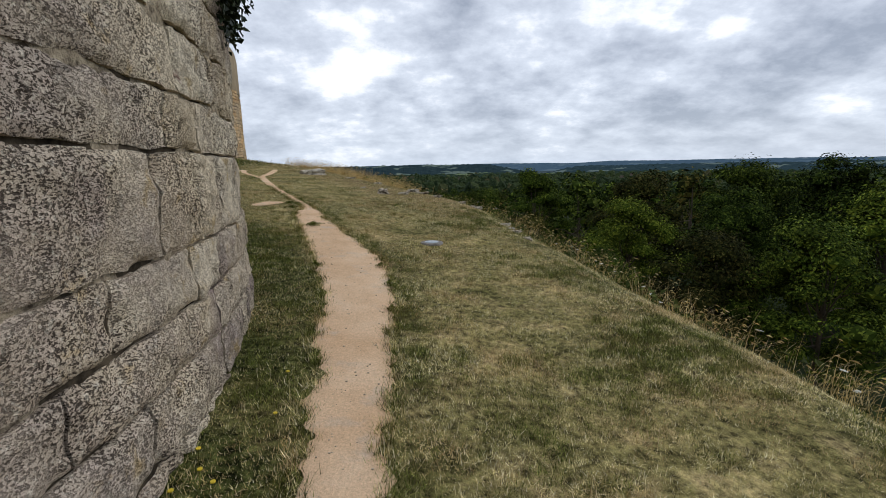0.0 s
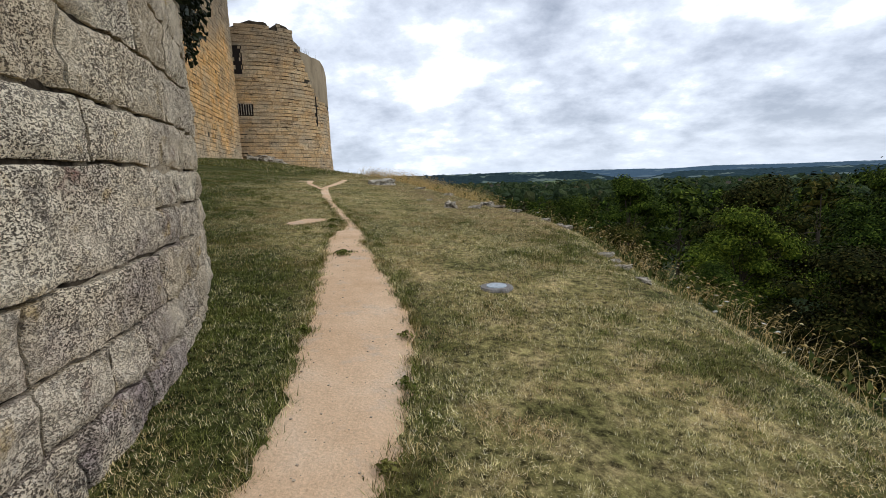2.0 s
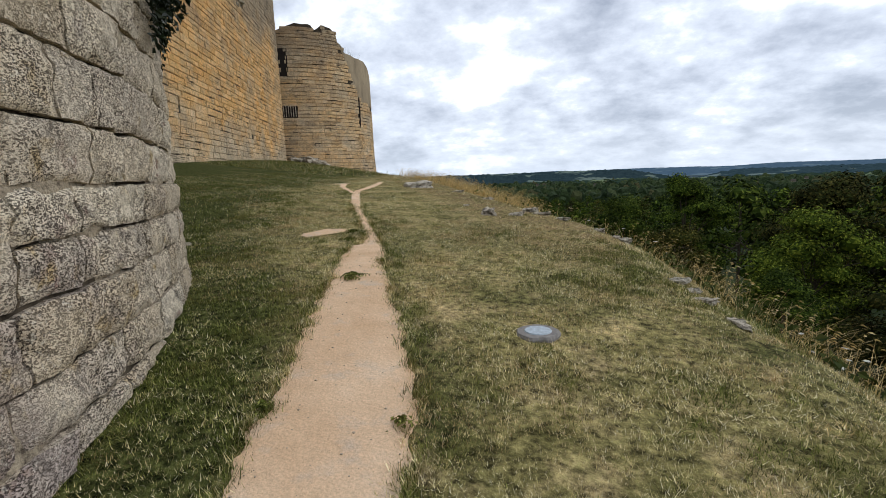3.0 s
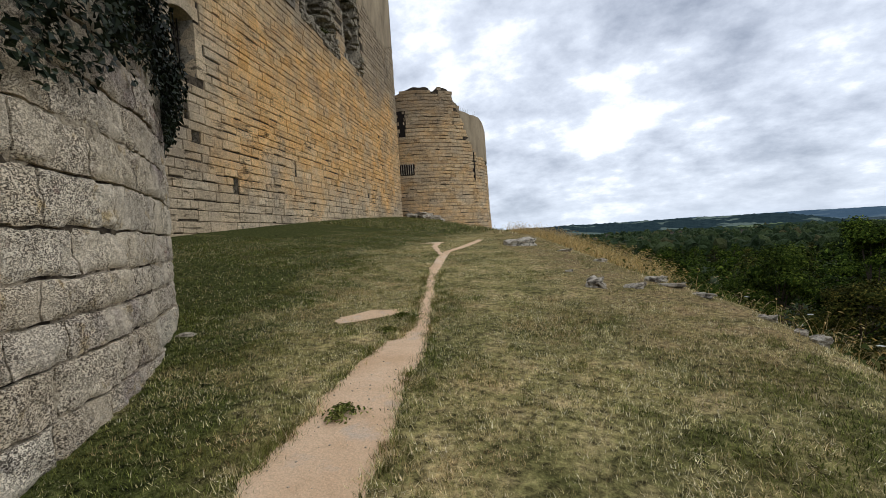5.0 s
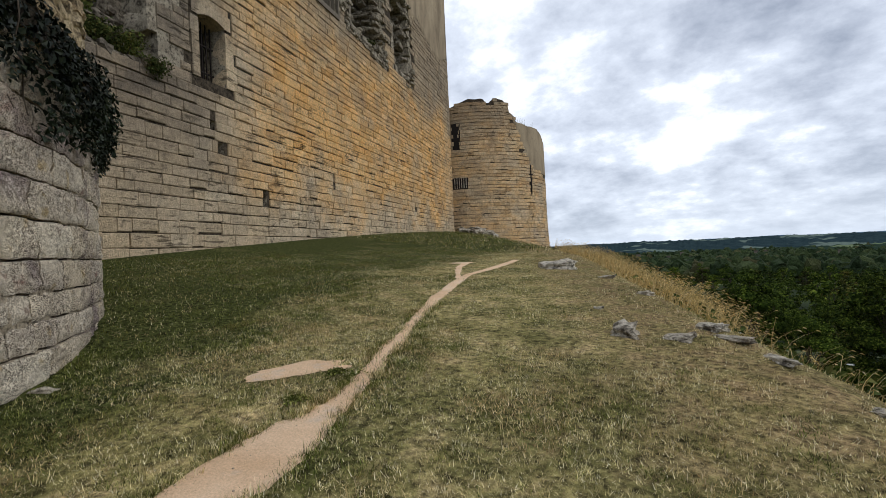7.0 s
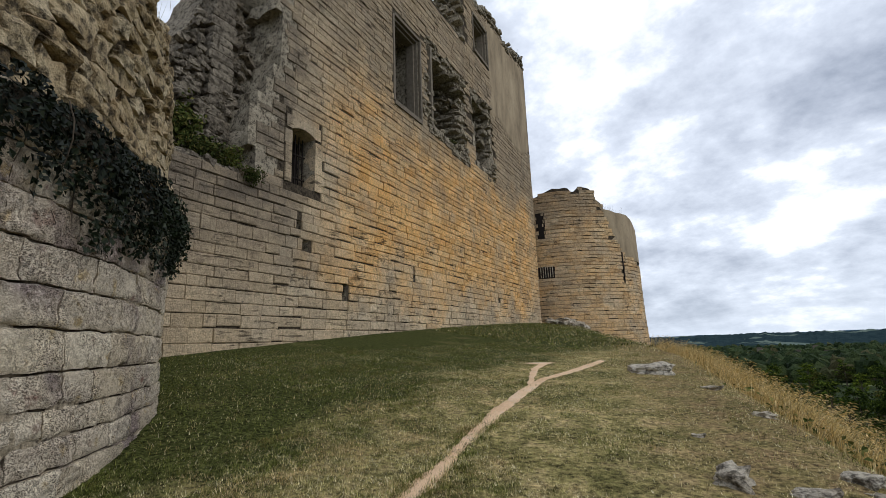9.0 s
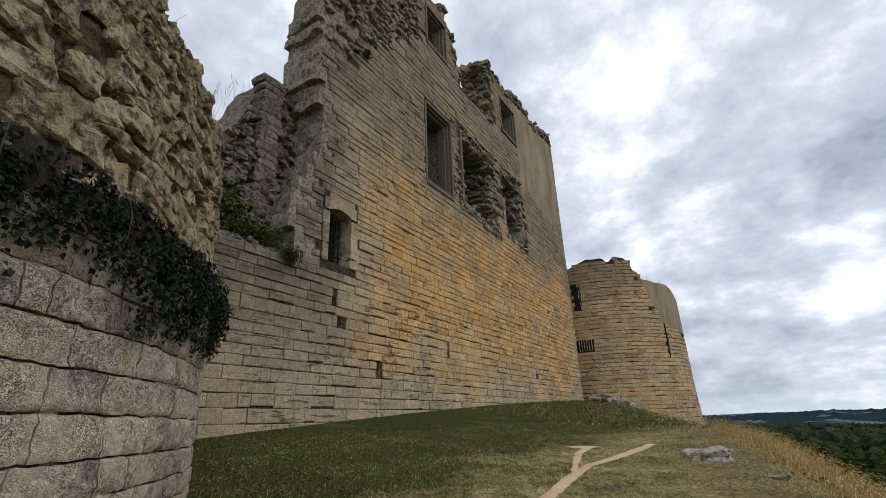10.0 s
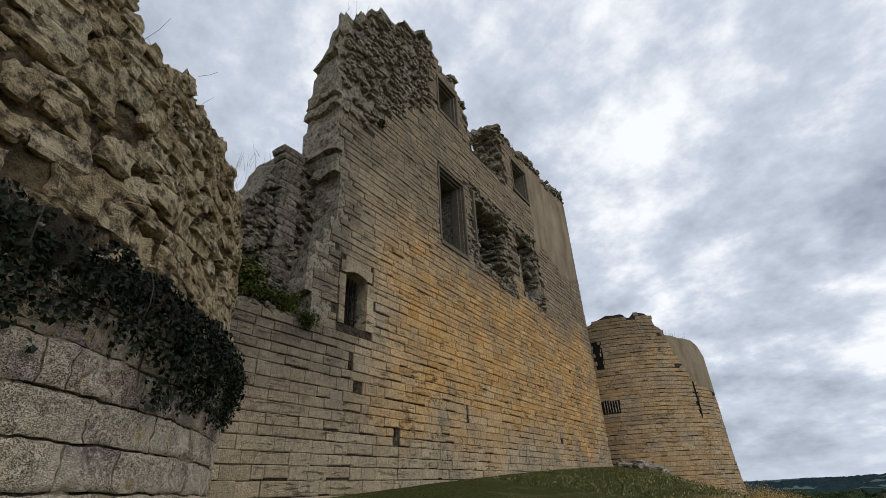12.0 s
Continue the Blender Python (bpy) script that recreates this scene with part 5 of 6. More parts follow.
# ---- trees ----
def make_tree(seed, height, radius, mat, label, clumps_n=54, leaves=400, size=0.20):
    rr, rs = random.Random(seed), np.random.RandomState(seed)
    t = base_of("tree", (0, 0, 0), label, "tree", "trees on the slope")
    parts = [tube([Vector((0, 0, -0.5)), Vector((0.15, 0.1, height * 0.3)), Vector((-0.1, 0.2, height * 0.6)), Vector((0, 0, height * 0.9))], 0.38, 0.06, 8)]
    clumps = []
    for i in range(clumps_n):
        z = rr.uniform(0.10, 1.0)
        prof = math.sin(min(1, z * 1.05 + 0.08) * math.pi * 0.93) ** 0.7
        a = rr.uniform(0, 2 * math.pi)
        q = rr.uniform(0.45, 1.0) ** 0.6
        rad = radius * prof * q * (0.85 + 0.25 * math.sin(a * 3 + seed))
        c = Vector((rad * math.cos(a), rad * math.sin(a), height * (0.12 + 0.86 * z)))
        clumps.append((c, radius * rr.uniform(0.18, 0.40)))
        if i < 16:
            s = Vector((0, 0, height * rr.uniform(0.25, 0.6)))
            parts.append(tube([s, s.lerp(c, 0.5) + Vector((0, 0, 0.4)), c], 0.12, 0.03, 5))
    V, F = join_geo(parts)
    solid("trunk", V, F, M_BARK, t)
    P = []
    bm = bmesh.new()
    bmesh.ops.create_icosphere(bm, subdivisions=2 if leaves > 200 else 1, radius=1.0)
    ball = np.array([[v.co[:] for v in f.verts] for f in bm.faces])
    bm.free()
    for c, s in clumps:
        wob = 1 + 0.13 * np.sin(ball[:, :, :1] * 7 + s * 9) * np.sin(ball[:, :, 1:2] * 6 + s * 5) + 0.1 * np.sin(ball[:, :, 2:] * 8 + s * 7)
        P.append(ball * wob * s * 0.40 * np.array([1.1, 1.1, 0.9]) + np.array(c))
        n = leaves
        d = rs.normal(0, 1, (n, 3))
        d /= np.linalg.norm(d, axis=1)[:, None]
        d[:, 2] = np.where(d[:, 2] < -0.2, -d[:, 2] * 0.6, d[:, 2])
        C = np.array(c) + d * s * np.array([1.1, 1.1, 0.9]) * rs.uniform(0.70, 1.1, (n, 1)) * (1 + 0.12 * np.sin(d[:, :1] * 9 + s) * np.sin(d[:, 1:2] * 8))
        P.append(leaf_tris(C, d * 2.2 + np.array([0, 0, 0.9]), size, rs, 0.2))
    tagged(tris("crown", np.concatenate(P), mat, t), kind="stuff")
    return t


def plant_trees():
    kinds = [make_tree(1, 20, 6.5, M_TREES[0], "tall dark green broadleaf tree on the slope"), make_tree(2, 18, 7.5, M_TREES[1], "broad yellow-green leafy tree on the slope"),
             make_tree(3, 21, 6.0, M_TREES[0], "dense dark green broadleaf tree"), make_tree(4, 16, 6.5, M_TREES[2], "brownish green broadleaf tree"),
             make_tree(5, 19, 8.0, M_TREES[1], "wide rounded light green tree")]
    kinds += [make_tree(11, 20, 6.5, M_TREES[0], "dark green tree in the valley wood", 28, 42, 0.52), make_tree(12, 18, 7.5, M_TREES[1], "light green tree in the valley wood", 28, 42, 0.52),
              make_tree(13, 17, 6.0, M_TREES[0], "rounded dark tree in the valley wood", 28, 42, 0.52), make_tree(14, 19, 7.0, M_TREES[2], "brownish tree in the valley wood", 28, 42, 0.52)]
    natural = [20, 18, 21, 16, 19, 20, 18, 17, 19]
    rr = random.Random(77)
    used, planted = set(), 0
    rings = ((50, 58, 13.0, -7.0, 2.5), (64, 74, 12.0, -2.6, 2.2), (80, 95, 9.5, 0.25, 2.0), (104, 124, 7.0, -0.9, 1.2), (138, 168, 5.0, -0.9, 0.8), (180, 230, 3.4, -1.5, 0.5),
             (235, 300, 2.3, 0, 0.5), (310, 400, 1.8, 0, 0.5), (410, 520, 1.5, 0, 0.5))
    for ring, (d0, d1, step, dz, vary) in enumerate(rings):
        az = -20.0 - 2 * ring
        while az < 62:
            d = rr.uniform(d0, d1)
            top_el = float(np.interp(az, [-16, -4, 2, 6, 9, 12, 16, 19, 23, 27, 31, 36, 42, 50, 60, 75], [-4.4, -3.5, -3.1, -2.7, -2.2, -1.4, -0.8, -1.4, -1.6, -0.4, -1.2, -0.2, 0.0, -0.2, -0.6, -0.8])) + dz - vary * rr.random()
            top_el = min(top_el, -1.2) if ring > 3 else top_el
            a = radians(az + rr.uniform(-1.2, 1.2))
            x, y = d * math.sin(a), 2 + d * math.cos(a)
            if x > float(np.interp(y, CREST_Y, CREST_X)) + 14:
                g = float(ground_z(x, y))
                top = 1.5 + d * math.tan(radians(top_el))
                h = min(max(top - g, 7), 30) if ring < 6 else rr.uniform(13, 20)
                k = planted % 5 if ring < 3 else 5 + planted % 4
                planted += 1
                sc = h / natural[k]
                m = pose(x, y, g, 0, 0, rr.uniform(0, 360)) @ Matrix.Diagonal((min(sc, 1.15), min(sc, 1.15), sc, 1))
                if k in used:
                    copy_thing(kinds[k], m @ Matrix.Diagonal((*(1 / q for q in kinds[k].scale), 1)))
                else:
                    used.add(k)
                    kinds[k].matrix_basis = m
                    for o in kinds[k].children:
                        o.matrix_parent_inverse = Matrix.Identity(4)
            az += step * rr.uniform(0.75, 1.2)


plant_trees()


def far_woods():
    """The wooded valley: countless crowns, one mesh."""
    rs = np.random.RandomState(9)
    rr = random.Random(9)
    bm = bmesh.new()
    bmesh.ops.create_icosphere(bm, subdivisions=2, radius=1.0)
    co = np.array([v.co[:] for v in bm.verts])
    fa = np.array([[v.index for v in f.verts] for f in bm.faces])
    bm.free()
    keep = (co[fa].mean(1)[:, 2] > -0.35)
    fa = fa[keep]
    Vs, Fs, o = [], [], 0
    for _ in range(5500):
        az = radians(rr.uniform(-32, 74))
        d = 480 * (1500 / 480) ** rr.random()
        x, y = d * math.sin(az), d * math.cos(az)
        if math.sin(x * 0.0121 + 1) * math.sin(y * 0.017 + x * 0.006) > 0.55 or d > 1350 or x < float(np.interp(y, CREST_Y, CREST_X)) + 20:
            continue
        s = rr.uniform(4, 8)
        lump = 1 + 0.28 * rs.normal(0, 1, len(co))
        v = co * np.clip(lump, 0.6, 1.5)[:, None] * np.array([s, s, s * 1.1]) + np.array([x, y, float(ground_z(x, y)) + s * 0.9 + rr.uniform(0, 6)])
        Vs.append(v)
        Fs.append(fa + o)
        o += len(co)
    V, F = np.concatenate(Vs), np.concatenate(Fs)
    k = Mat("far_wood_leaf", 0.9, 0.1)
    c = k.ramp(k.random(), [(0.0, (0.018, 0.032, 0.013)), (0.5, (0.035, 0.055, 0.02)), (0.85, (0.055, 0.075, 0.026)), (1.0, (0.075, 0.07, 0.03))])
    n = k.noise(0.9, 5, 0.7)
    c = k.mix(1.0, c, k.ramp(n, [(0.3, 0.25), (0.7, 1.7)]), "MULTIPLY")
    k.colour(c).bump(n, 1.0, 1.5)
    ob = solid("woodland", V.tolist(), F.tolist(), k.m)
    tagged(ob, "dense dark green woods filling the valley", "woods", kind="stuff")


far_woods()



def ridge(dist, depth, az0, az1, el, rough, colours, label, seed):
    """A wooded hill range on the horizon: a sloping flank with an uneven tree line."""
    V, F = [], []
    n, rows = int((az1 - az0) / 0.11), 7
    for i in range(n + 1):
        d = az0 + (az1 - az0) * i / n
        a = radians(d)
        top = 1.6 + dist * math.tan(radians(el - 1.6 * float(1 - smooth01(0, 9, min(d - az0, az1 - d))) + 0.16 * fbm((d * 0.11, seed, 0), 1.0, 3) + rough * fbm((d * 1.9, seed, 4), 1.0, 4)))
        for j in range(rows + 1):
            q = j / rows
            r = dist - depth * (1 - q)
            z = -58 + (top + 58) * (q ** 0.8) + (0 if j in (0, rows) else 3.5 * fbm((d * 1.5, j * 3.3, seed), 1.0, 3))
            V.append((r * math.sin(a), r * math.cos(a), z))
    w = rows + 1
    for i in range(n):
        for j in range(rows):
            F.append((i * w + j, (i + 1) * w + j, (i + 1) * w + j + 1, i * w + j + 1))
    k = Mat("hazed_wooded_hill", 1.0, 0.0)
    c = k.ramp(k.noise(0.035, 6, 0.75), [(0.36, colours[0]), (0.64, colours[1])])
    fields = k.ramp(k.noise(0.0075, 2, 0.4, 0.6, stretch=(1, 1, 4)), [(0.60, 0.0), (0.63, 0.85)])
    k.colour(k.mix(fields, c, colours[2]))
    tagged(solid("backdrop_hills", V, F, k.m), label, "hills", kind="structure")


# aerial haze is put into these colours: bluer and paler range by range
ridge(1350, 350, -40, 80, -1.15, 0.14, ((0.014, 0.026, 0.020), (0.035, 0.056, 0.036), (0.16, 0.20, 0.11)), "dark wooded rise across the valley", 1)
ridge(2100, 420, -42, 14, -0.02, 0.13, ((0.016, 0.030, 0.036), (0.034, 0.056, 0.060), (0.14, 0.18, 0.15)), "dark wooded hill range, hazed blue-green in its colour", 2)
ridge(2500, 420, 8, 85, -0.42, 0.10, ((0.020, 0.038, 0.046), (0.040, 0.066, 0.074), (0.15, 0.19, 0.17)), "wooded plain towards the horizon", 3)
ridge(3900, 600, -45, 85, -0.02, 0.03, ((0.055, 0.095, 0.135), (0.075, 0.120, 0.165), (0.12, 0.17, 0.20)), "hills on the horizon, hazed pale blue in their colour", 4)


def far_house(az, dist, seed):
    """A small far house: pale walls and a grey pitched roof."""
    rr = random.Random(seed)
    x, y = dist * math.sin(radians(az)), dist * math.cos(radians(az))
    z = 1.6 + dist * math.tan(radians(-1.5 - 0.5 * rr.random()))
    w, d, h = rr.uniform(4, 7), 5, rr.uniform(1.8, 2.6)
    t = base_of("far_house", (x, y, z), "small pale house among the distant woods", "house", "houses in the valley")
    V = [(x + a * w / 2, y + b * d / 2, z + c) for c in (-12, h) for a, b in ((-1, -1), (1, -1), (1, 1), (-1, 1))]
    solid("wall", V, [(0, 1, 5, 4), (1, 2, 6, 5), (2, 3, 7, 6), (3, 0, 4, 7)], M_CARVED, t)
    V = [(x + a * w * 0.53, y + b * d * 0.58, z + h) for a, b in ((-1, -1), (1, -1), (1, 1), (-1, 1))] + [(x - w * 0.53, y, z + h + 2.4), (x + w * 0.53, y, z + h + 2.4)]
    solid("roof", V, [(0, 1, 5, 4), (2, 3, 4, 5), (1, 2, 5), (3, 0, 4), (3, 2, 1, 0)], M_DARK_STONE, t)


for i, (az, dist) in enumerate(((-12, 900), (-10.6, 920), (-9.8, 910), (-4, 980), (-3.2, 990), (2.5, 950), (21, 940), (22, 960), (-15, 940))):
    far_house(az, dist, i)

# ---- grass ----
EDGE_TABLE = np.array([path_edges(y) for y in np.arange(-5, 22.6, 0.05)])


def off_path(x, y, margin=0.0):
    i = np.clip(((y + 5) / 0.05).astype(int), 0, len(EDGE_TABLE) - 1)
    on = (x > EDGE_TABLE[i, 0] + margin) & (x < EDGE_TABLE[i, 1] - margin) & (y < 22.4)
    for cx, cy, rx, ry, turn, _ in PATCHES:
        dx, dy = x - cx, y - cy
        u, v = dx * math.cos(turn) + dy * math.sin(turn), -dx * math.sin(turn) + dy * math.cos(turn)
        on |= (u / rx) ** 2 + (v / ry) ** 2 < 0.55 + 0.4 * np.sin(x * 23) * np.sin(y * 19)
    on |= np.hypot(x + 0.15, y - 7.80) < 0.2
    on |= (np.abs(x - np.interp(y, SPUR_Y, SPUR_X)) < 0.12) & (y > 17.6) & (y < 20.8)
    on |= np.hypot(x - TOWER_C[0], y - TOWER_C[1]) < TOWER_R + 0.03
    side = (x + 16.788) * 0.9334 + (y - 17.2) * 0.3589
    on |= side < 0.05
    on |= np.hypot(x - CT[0], y - CT[1]) < CT_R
    return ~on


def patchiness(x, y):
    """Broad and small patches of thinner or greener turf, 0 to 1."""
    return np.array([np.clip(0.5 + 0.42 * noise.fractal((a * 0.7, b * 0.7, 3.0), 1.0, 2.0, 3) + 0.5 * noise.noise((a * 4.2, b * 4.2, 1.0)), 0, 1) for a, b in zip(x, y)])


def blades(n, x0, x1, y0, y1, length, width, seed, beyond=1.5):
    rs = np.random.RandomState(seed)
    x, y = rs.uniform(x0, x1, n), rs.uniform(y0, y1, n)
    ok = off_path(x, y, 0.15 * rs.uniform(0, 1, n) ** 1.6) & (x < np.interp(y, CREST_Y, CREST_X) + beyond)
    x, y = x[ok], y[ok]
    p = patchiness(x, y)
    ok = rs.uniform(0, 1, len(x)) < np.clip(0.12 + 1.35 * p, 0.1, 1) * (1 - 0.45 * wornness(x, y))
    x, y, p = x[ok], y[ok], p[ok]
    lush = np.clip(lushness(x, y) * 0.85 + 2.6 * (p - 0.52), 0.04, 0.94)
    green = rs.uniform(0, 1, len(x)) < lush
    z = ground_z(x, y)
    m = len(x)
    a = rs.uniform(0, 2 * math.pi, m)
    lay = rs.uniform(0.3, 1.4, m)
    ln = length * rs.uniform(0.45, 1.4, m) * (0.6 + 0.8 * p)
    up, out = ln * np.cos(lay), ln * np.sin(lay)
    b = np.stack([x, y, z - 0.004], 1)
    tip = b + np.stack([np.cos(a) * out, np.sin(a) * out, up], 1)
    w = width * rs.uniform(0.6, 1.3, m)
    s = np.stack([-np.sin(a) * w, np.cos(a) * w, np.zeros(m)], 1)
    T = np.stack([b - s, b + s, tip], 1)
    return T[green], T[~green]


def edge_tufts():
    """Longer grass that leans over the rim of the path."""
    rs = np.random.RandomState(51)
    G, D = [], []
    for i in range(900):
        y = rs.uniform(1, 15)
        l, r = path_edges(y)
        side = rs.randint(2)
        cx = l - 0.02 + rs.normal(0, 0.035) if side == 0 else r + 0.02 + rs.normal(0, 0.035)
        m = rs.randint(14, 40)
        x, yy = cx + rs.normal(0, 0.03, m), y + rs.normal(0, 0.05, m)
        a = rs.uniform(0, 2 * math.pi, m)
        lay, ln = rs.uniform(0.3, 1.35, m), 0.055 * rs.uniform(0.5, 1.5, m)
        b = np.stack([x, yy, ground_z(x, yy) + 0.002], 1)
        tip = b + np.stack([np.cos(a) * ln * np.sin(lay), np.sin(a) * ln * np.sin(lay), ln * np.cos(lay) + 0.008], 1)
        w = 0.0024 * rs.uniform(0.7, 1.4, m)
        s = np.stack([-np.sin(a) * w, np.cos(a) * w, np.zeros(m)], 1)
        T = np.stack([b - s, b + s, tip], 1)
        (G if rs.uniform() < 0.6 else D).append(T)
    return np.concatenate(G), np.concatenate(D)


def build_grass():
    zones = [(420000, -3.4, 3.9, 0.9, 6.5, 0.036, 0.0024, 1), (330000, -6.5, 3.0, 6.5, 13.5, 0.042, 0.0026, 2),
             (270000, -14, 1.2, 13.5, 26, 0.042, 0.0036, 3), (70000, -30, -1, 26, 60, 0.11, 0.016, 4), (40000, -15, -6.5, 9, 18, 0.06, 0.0042, 5)]
    G, D = [], []
    for q in zones:
        g, d = blades(*q)
        G.append(g), D.append(d)
    g, d = edge_tufts()
    G.append(g), D.append(d)
    ob = tris("green_grass", np.concatenate(G), M_GREEN)
    tagged(ob, "short green grass blades in the turf", "grass", kind="stuff")
    ob = tris("dry_grass", np.concatenate(D), M_DRY)
    tagged(ob, "short straw-coloured dry grass in the turf", "grass", kind="stuff")


build_grass()


def tall_grass():
    """Bent straw stalks along the brink."""
    rs = np.random.RandomState(6)
    P = []
    n = 27000
    y = np.concatenate([rs.uniform(1.5, 14, n // 4), rs.uniform(14, 30, n - n // 4)])
    x = np.interp(y, CREST_Y, CREST_X) + np.where(y < 14, rs.normal(1.25, 0.3, n), rs.normal(1.25, 0.3, n) - 0.25 * smooth01(18, 22, y))
    clump = np.array([noise.noise((a * 1.3, b * 1.3, 0)) for a, b in zip(x, y)])
    keep = rs.uniform(0, 1, n) < np.where(y < 13, 0.22 + 1.5 * np.clip(clump, 0, 1), np.where(y < 17, 0.05 + 0.55 * np.clip(clump, 0, 1), 0.4 + 0.9 * np.clip(clump + 0.15, 0, 1)))
    x, y = x[keep], y[keep]
    m = len(x)
    z = ground_z(x, y)
    ln = np.where(y < 13, rs.uniform(0.2, 0.55, m), np.where(y < 17, rs.uniform(0.2, 0.5, m), rs.uniform(0.35, 0.7, m)))
    a = rs.normal(0.1, 0.9, m)
    lean = rs.uniform(0.2, 1.1, m)
    b = np.stack([x, y, z - 0.02], 1)
    dirn = np.stack([np.cos(a), np.sin(a), np.zeros(m)], 1)
    sidew = np.stack([-np.sin(a), np.cos(a), np.zeros(m)], 1) * np.where(y < 13, 0.0022, 0.0045)[:, None]
    pts = [b]
    for k in range(1, 5):
        q = k / 4
        pts.append(b + dirn * (ln * lean * q ** 1.8)[:, None] + np.array([0, 0, 1]) * (ln * (q - 0.35 * lean * q * q))[:, None])
    for k in range(4):
        w0, w1 = 1 - k / 5.0, 1 - (k + 1) / 5.0
        P.append(np.stack([pts[k] - sidew * w0, pts[k] + sidew * w0, pts[k + 1] + sidew * w1], 1))
        P.append(np.stack([pts[k] - sidew * w0, pts[k + 1] + sidew * w1, pts[k + 1] - sidew * w1], 1))
    # seed heads
    hs = rs.uniform(0, 1, m) < 0.35
    e = pts[4][hs]
    d = dirn[hs]
    for sgn in (1, -1):
        P.append(np.stack([e - d * 0.03, e + d * 0.03 - np.array([0, 0, 0.02]), e + sidew[hs] * 2.2 * sgn + np.array([0, 0, 0.004])], 1))
    ob = tris("tall_dry_grass", np.concatenate(P), M_STRAW)
    tagged(ob, "tall bent golden grass along the brink", "tall grass", kind="stuff")


tall_grass()


def brink_weeds():
    """Green growth that hangs over the brink."""
    rs = np.random.RandomState(16)
    n = 9000
    y = rs.uniform(0, 34, n)
    x = np.interp(y, CREST_Y, CREST_X) + rs.normal(1.5, 0.35, n)
    C = np.stack([x, y, ground_z(x, y) + rs.uniform(0, 0.22, n)], 1)
    ob = tris("brink_weeds", leaf_tris(C, np.tile([0.3, -0.3, 0.8], (n, 1)), 0.05, rs), M_SHRUB)
    tagged(ob, "low green weeds below the brink", "weeds", kind="stuff")


brink_weeds()


# ---- rocks, marker, flowers, small things ----
def rock(x, y, sx, sy, sz, turn, seed, sink, label):
    sx, sy, sz = sx * 0.62, sy * 0.62, sz * 0.5
    V, F = rough_stone(sx / 2, sy / 2, sz / 2, seed, 5, 0.5)
    m = pose(x, y, float(ground_z(x, y)) + sz * (0.30 - sink), 4, -5, turn)
    V = [Vector(v) * (1 + 0.22 * noise.fractal(Vector(v) * (2.2 / sx) + Vector((seed, 0, 0)), 1.0, 2.0, 4)) for v in V]
    ob = solid("rock", [tuple(m @ v) for v in V], F, M_ROCK)
    return tagged(ob, label, "rock", "rocks by the brink")


for args in [(-5.55, 21.1, 1.5, 0.9, 0.7, 25, 3, 0.25, "flat grey boulder lying in the dry grass"),
             (-1.72, 14.5, 0.5, 0.5, 0.42, 10, 5, 0.2, "pale upright boulder sunk in the turf"),
             (-1.10, 14.62, 0.5, 0.36, 0.2, -10, 8, 0.3, "low dark flat rock in the turf"),
             (-0.85, 15.32, 0.5, 0.4, 0.26, -30, 11, 0.25, "grey rock on the brink"),
             (-0.60, 14.92, 1.05, 0.24, 0.15, -40, 14, 0.25, "long pale rock ledge along the brink"),
             (-0.10, 14.25, 1.0, 0.2, 0.14, -58, 17, 0.25, "pale rock ledge along the brink"),
             (1.02, 12.5, 0.28, 0.24, 0.24, 20, 20, 0.1, "small whitish stone on the brink"),
             (0.90, 12.8, 0.22, 0.18, 0.17, 70, 23, 0.1, "small whitish stone on the brink"),
             (0.62, 13.2, 0.34, 0.2, 0.18, -30, 26, 0.2, "grey stone on the brink"),
             (1.36, 9.95, 0.42, 0.26, 0.15, -35, 29, 0.25, "flat pale stone on the brink"),
             (1.46, 9.6, 0.22, 0.18, 0.13, 15, 32, 0.25, "flat grey stone on the brink"),
             (1.48, 9.2, 0.4, 0.2, 0.13, -50, 35, 0.25, "flat pale stone on the brink"),
             (1.6, 8.6, 0.6, 0.16, 0.11, -80, 47, 0.25, "long flat pale stone on the brink"),
             (-5.44, 9.5, 0.3, 0.17, 0.12, 40, 38, 0.3, "small flat pale stone by the tower foot"),
             (-2.55, 15.95, 0.26, 0.2, 0.14, 10, 50, 0.3, "small pale stone in the turf"),
             (-2.30, 17.75, 0.5, 0.3, 0.22, -30, 41, 0.3, "flat pale rock in dry grass"),
             (-3.64, 19.7, 0.6, 0.3, 0.2, -35, 44, 0.3, "flat pale rock in dry grass")]:
    rock(*args)


def disc(cx, cy, z, r, h, n=40, wob=0.0):
    V, F = [], []
    for rr, zz in ((r, z), (r, z + h * 0.7), (r * 0.93, z + h)):
        for i in range(n):
            a = 2 * math.pi * i / n
            q = rr * (1 + wob * noise.noise((math.cos(a) * 2, math.sin(a) * 2, 0)))
            V.append((cx + q * math.cos(a), cy + q * math.sin(a), zz))
    for k in range(2):
        for i in range(n):
            j = (i + 1) % n
            F.append((k * n + i, k * n + j, (k + 1) * n + j, (k + 1) * n + i))
    F.append(tuple(2 * n + i for i in range(n)))
    return V, F


def survey_marker():
    x, y = -0.15, 7.80
    z = float(ground_z(x, y))
    t = base_of("ground_marker", (x, y, z), "round pale metal lid set in a concrete ring", "ground lid")
    solid("ring", *disc(x, y, z - 0.05, 0.19, 0.075, 40, 0.12), mat_plain("old_concrete", (0.26, 0.24, 0.22), 0.95, 0.2, scale=25), t, "grey rough concrete ring")
    solid("lid", *disc(x, y, z + 0.0, 0.118, 0.034), mat_plain("pale_lid", (0.40, 0.46, 0.50), 0.4, 0.5, scale=30), t, "smooth pale grey-blue lid")


survey_marker()


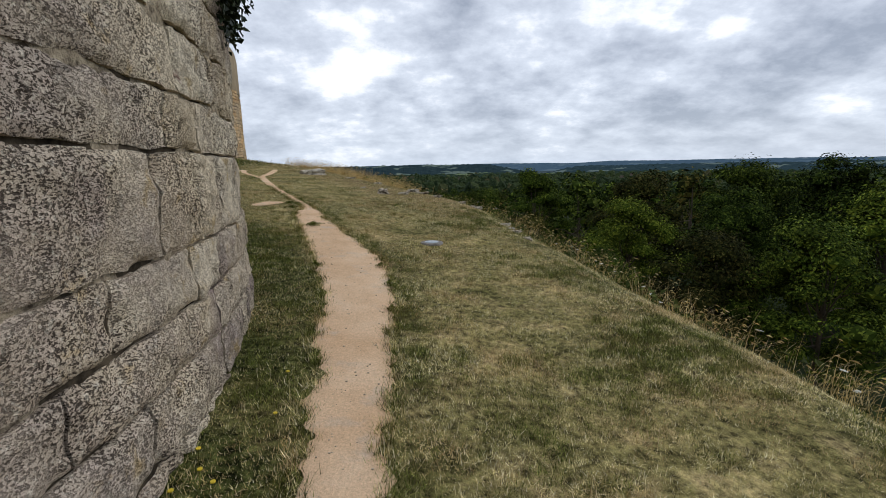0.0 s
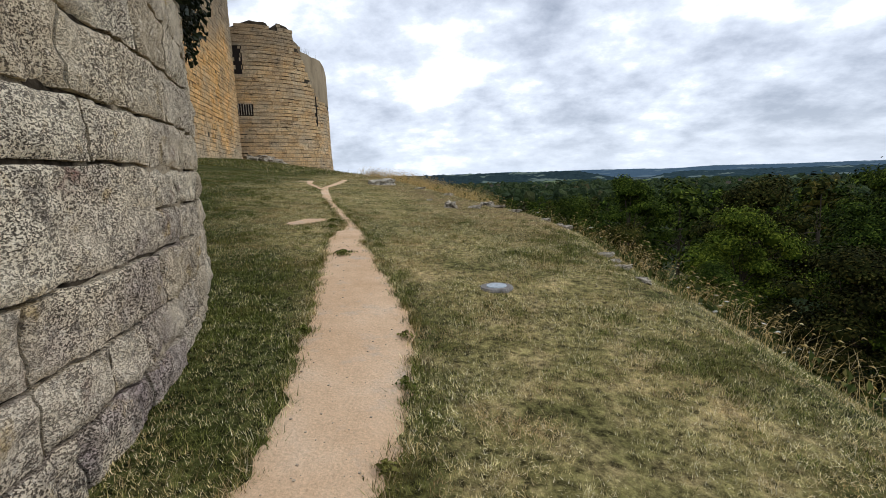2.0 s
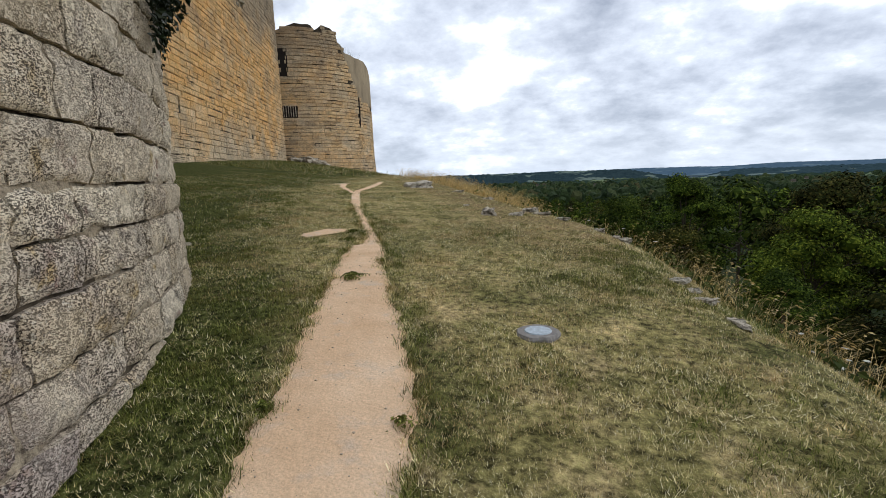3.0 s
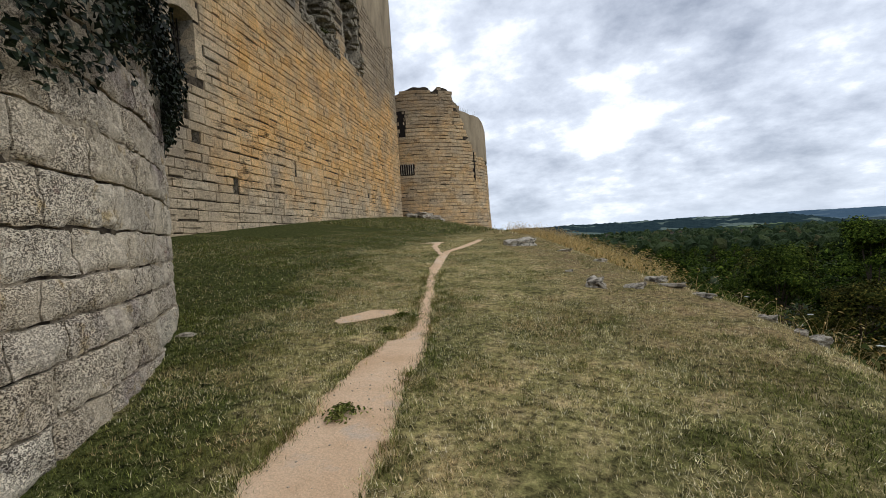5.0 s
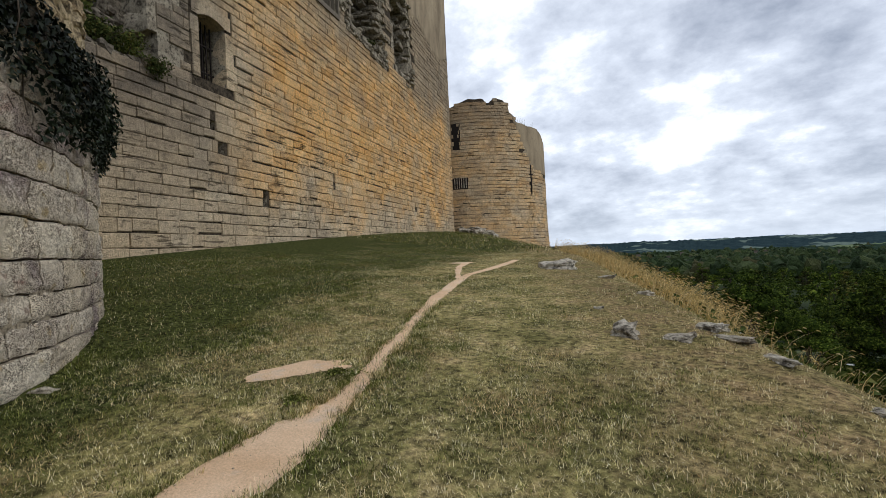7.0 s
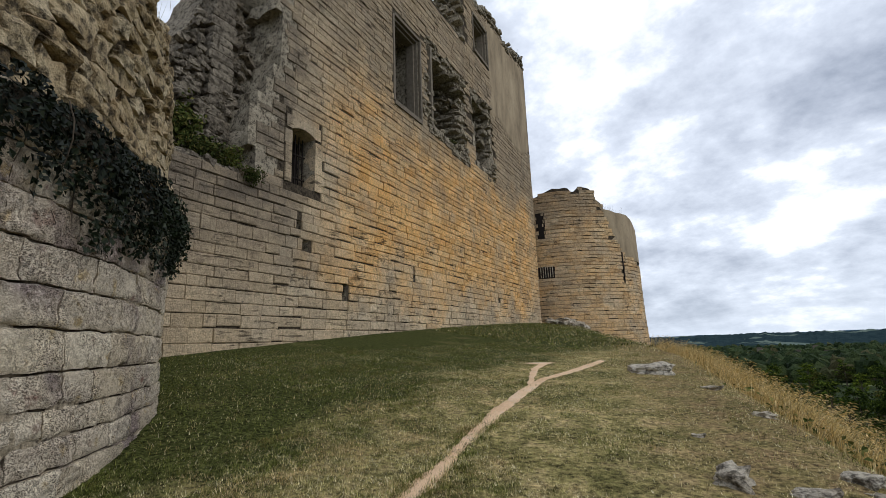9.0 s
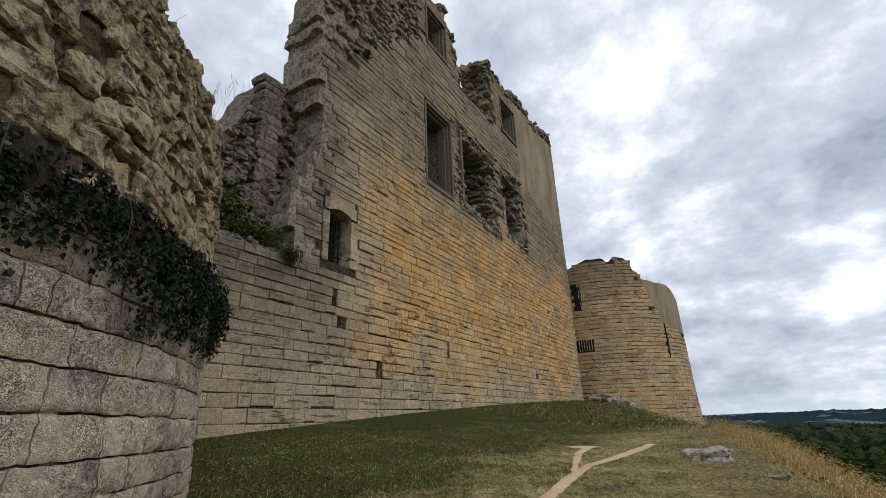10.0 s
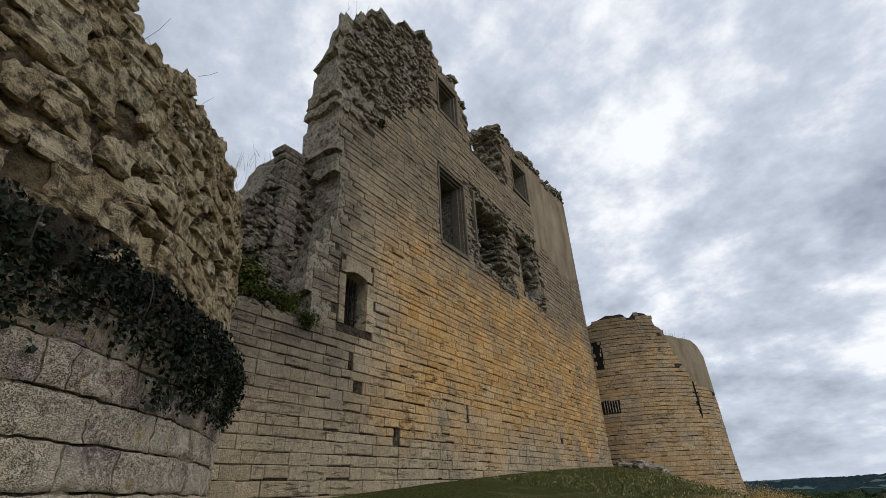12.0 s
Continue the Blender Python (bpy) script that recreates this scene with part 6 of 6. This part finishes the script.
def umbel(seed):
    """A white flat-headed wild flower on a thin stalk."""
    rr = random.Random(seed)
    t = base_of("wild_carrot", (0, 0, 0), "white flat-headed wild flower on a thin green stalk", "flower", "white flowers on the brink")
    h = 0.45
    top = Vector((0.05, 0.03, h))
    V, F = tube([Vector((0, 0, -0.03)), Vector((0.01, 0.02, h / 2)), top], 0.004, 0.003, 5)
    solid("stalk", V, F, M_SHRUB, t)
    parts = []
    for _ in range(26):
        q, a = 0.045 * math.sqrt(rr.random()), rr.uniform(0, 6.28)
        c = top + Vector((q * math.cos(a), q * math.sin(a), 0.012 - q * 0.15))
        v, f = disc(c.x, c.y, c.z, 0.009, 0.006, 6)
        parts.append((v, f))
    V, F = join_geo(parts)
    solid("flower_head", V, F, M_PETAL, t, "flat white cluster of tiny florets")
    return t


def plant_flowers():
    rr = random.Random(15)
    first = umbel(1)
    n = 0
    for _ in range(46):
        y = rr.uniform(2.5, 26) if n % 3 else rr.uniform(3, 9)
        x = float(np.interp(y, CREST_Y, CREST_X)) + rr.uniform(0.9, 1.7)
        m = pose(x, y, float(ground_z(x, y)), rr.uniform(-14, 14), rr.uniform(-14, 20), rr.uniform(0, 360)) @ Matrix.Scale(rr.uniform(0.4, 0.75), 4)
        if n == 0:
            first.matrix_basis = m
            for o in first.children:
                o.matrix_parent_inverse = Matrix.Identity(4)
        else:
            copy_thing(first, m @ Matrix.Diagonal((*(1 / q for q in first.scale), 1)))
        n += 1


plant_flowers()


def yellow_flower(x, y):
    z = float(ground_z(x, y))
    t = base_of("yellow_flower", (x, y, z), "small yellow wild flower in the grass", "flower", "yellow flowers at the tower foot")
    V, F = tube([Vector((x, y, z)), Vector((x + 0.01, y, z + 0.05)), Vector((x + 0.015, y, z + 0.1))], 0.003, 0.002, 4)
    solid("stalk", V, F, M_GREEN, t)
    solid("petals", *disc(x + 0.015, y, z + 0.1, 0.014, 0.006, 8, 0.3), M_YELLOW, t)


for x, y in ((-1.28, 1.95), (-1.22, 2.1), (-1.2, 1.85), (-1.3, 2.25), (-1.12, 2.02), (-1.02, 2.6), (-1.1, 3.1)):
    yellow_flower(x, y)


def weed(x, y, r, n, seed, label):
    rs = np.random.RandomState(seed)
    z = float(ground_z(x, y)) + 0.016
    t = base_of("weed_tuft", (x, y, z), label, "weed", "weeds on the path")
    a = rs.uniform(0, 6.28, n)
    q = r * np.abs(rs.normal(0, 0.5, n)) * (1 + 0.5 * np.sin(a * 3 + seed))
    C = np.stack([x + q * np.cos(a), y + q * np.sin(a), z + 0.01 + rs.uniform(0, 0.05, n) * np.clip(1 - q / r, 0, 1)], 1)
    tagged(tris("leaves", leaf_tris(C, np.stack([np.cos(a) * 0.3, np.sin(a) * 0.3, np.ones(n)], 1), 0.017, rs), M_GREEN, t), kind="stuff")


for args in [(-2.40, 8.86, 0.16, 260, 1, "green weed tuft growing on the path"), (-2.34, 8.72, 0.1, 110, 2, "small weed tuft on the path"),
             (-0.62, 5.45, 0.06, 50, 3, "small dark weed at the path edge"), (-1.66, 6.1, 0.06, 50, 4, "tiny weed on the path"),
             (-3.35, 10.75, 0.16, 240, 5, "dark green weeds beside the bare patch"), (-3.6, 11.4, 0.2, 260, 6, "dark green weeds beside the bare patch"),
             (-0.80, 6.2, 0.08, 80, 7, "weed tuft at the path edge"), (-0.50, 4.6, 0.07, 60, 8, "weed tuft at the path edge")]:
    weed(*args)


def pebbles():
    rr = random.Random(33)
    parts = []
    for _ in range(420):
        y = rr.uniform(1.2, 14)
        l, r = path_edges(y)
        x = rr.uniform(l + 0.03, r - 0.03)
        s = rr.choice([0.002, 0.003, 0.004, 0.005, 0.008])
        v, f = rough_stone(s, s * 0.8, s * 0.6, rr.randrange(99), 0, 0.3)
        z = float(ground_z(x, y)) + 0.016 + 0.012 * fbm((x, y, 0), 0.9, 3)
        parts.append(([(a + x, b + y, c + z + s * 0.2) for a, b, c in v], f))
    V, F = join_geo(parts)
    tagged(solid("gravel", V, F, mat_plain("pale_gravel", (0.46, 0.37, 0.27), 0.95, 0.1)), "fine loose gravel on the sandy path", "gravel", kind="stuff")


pebbles()
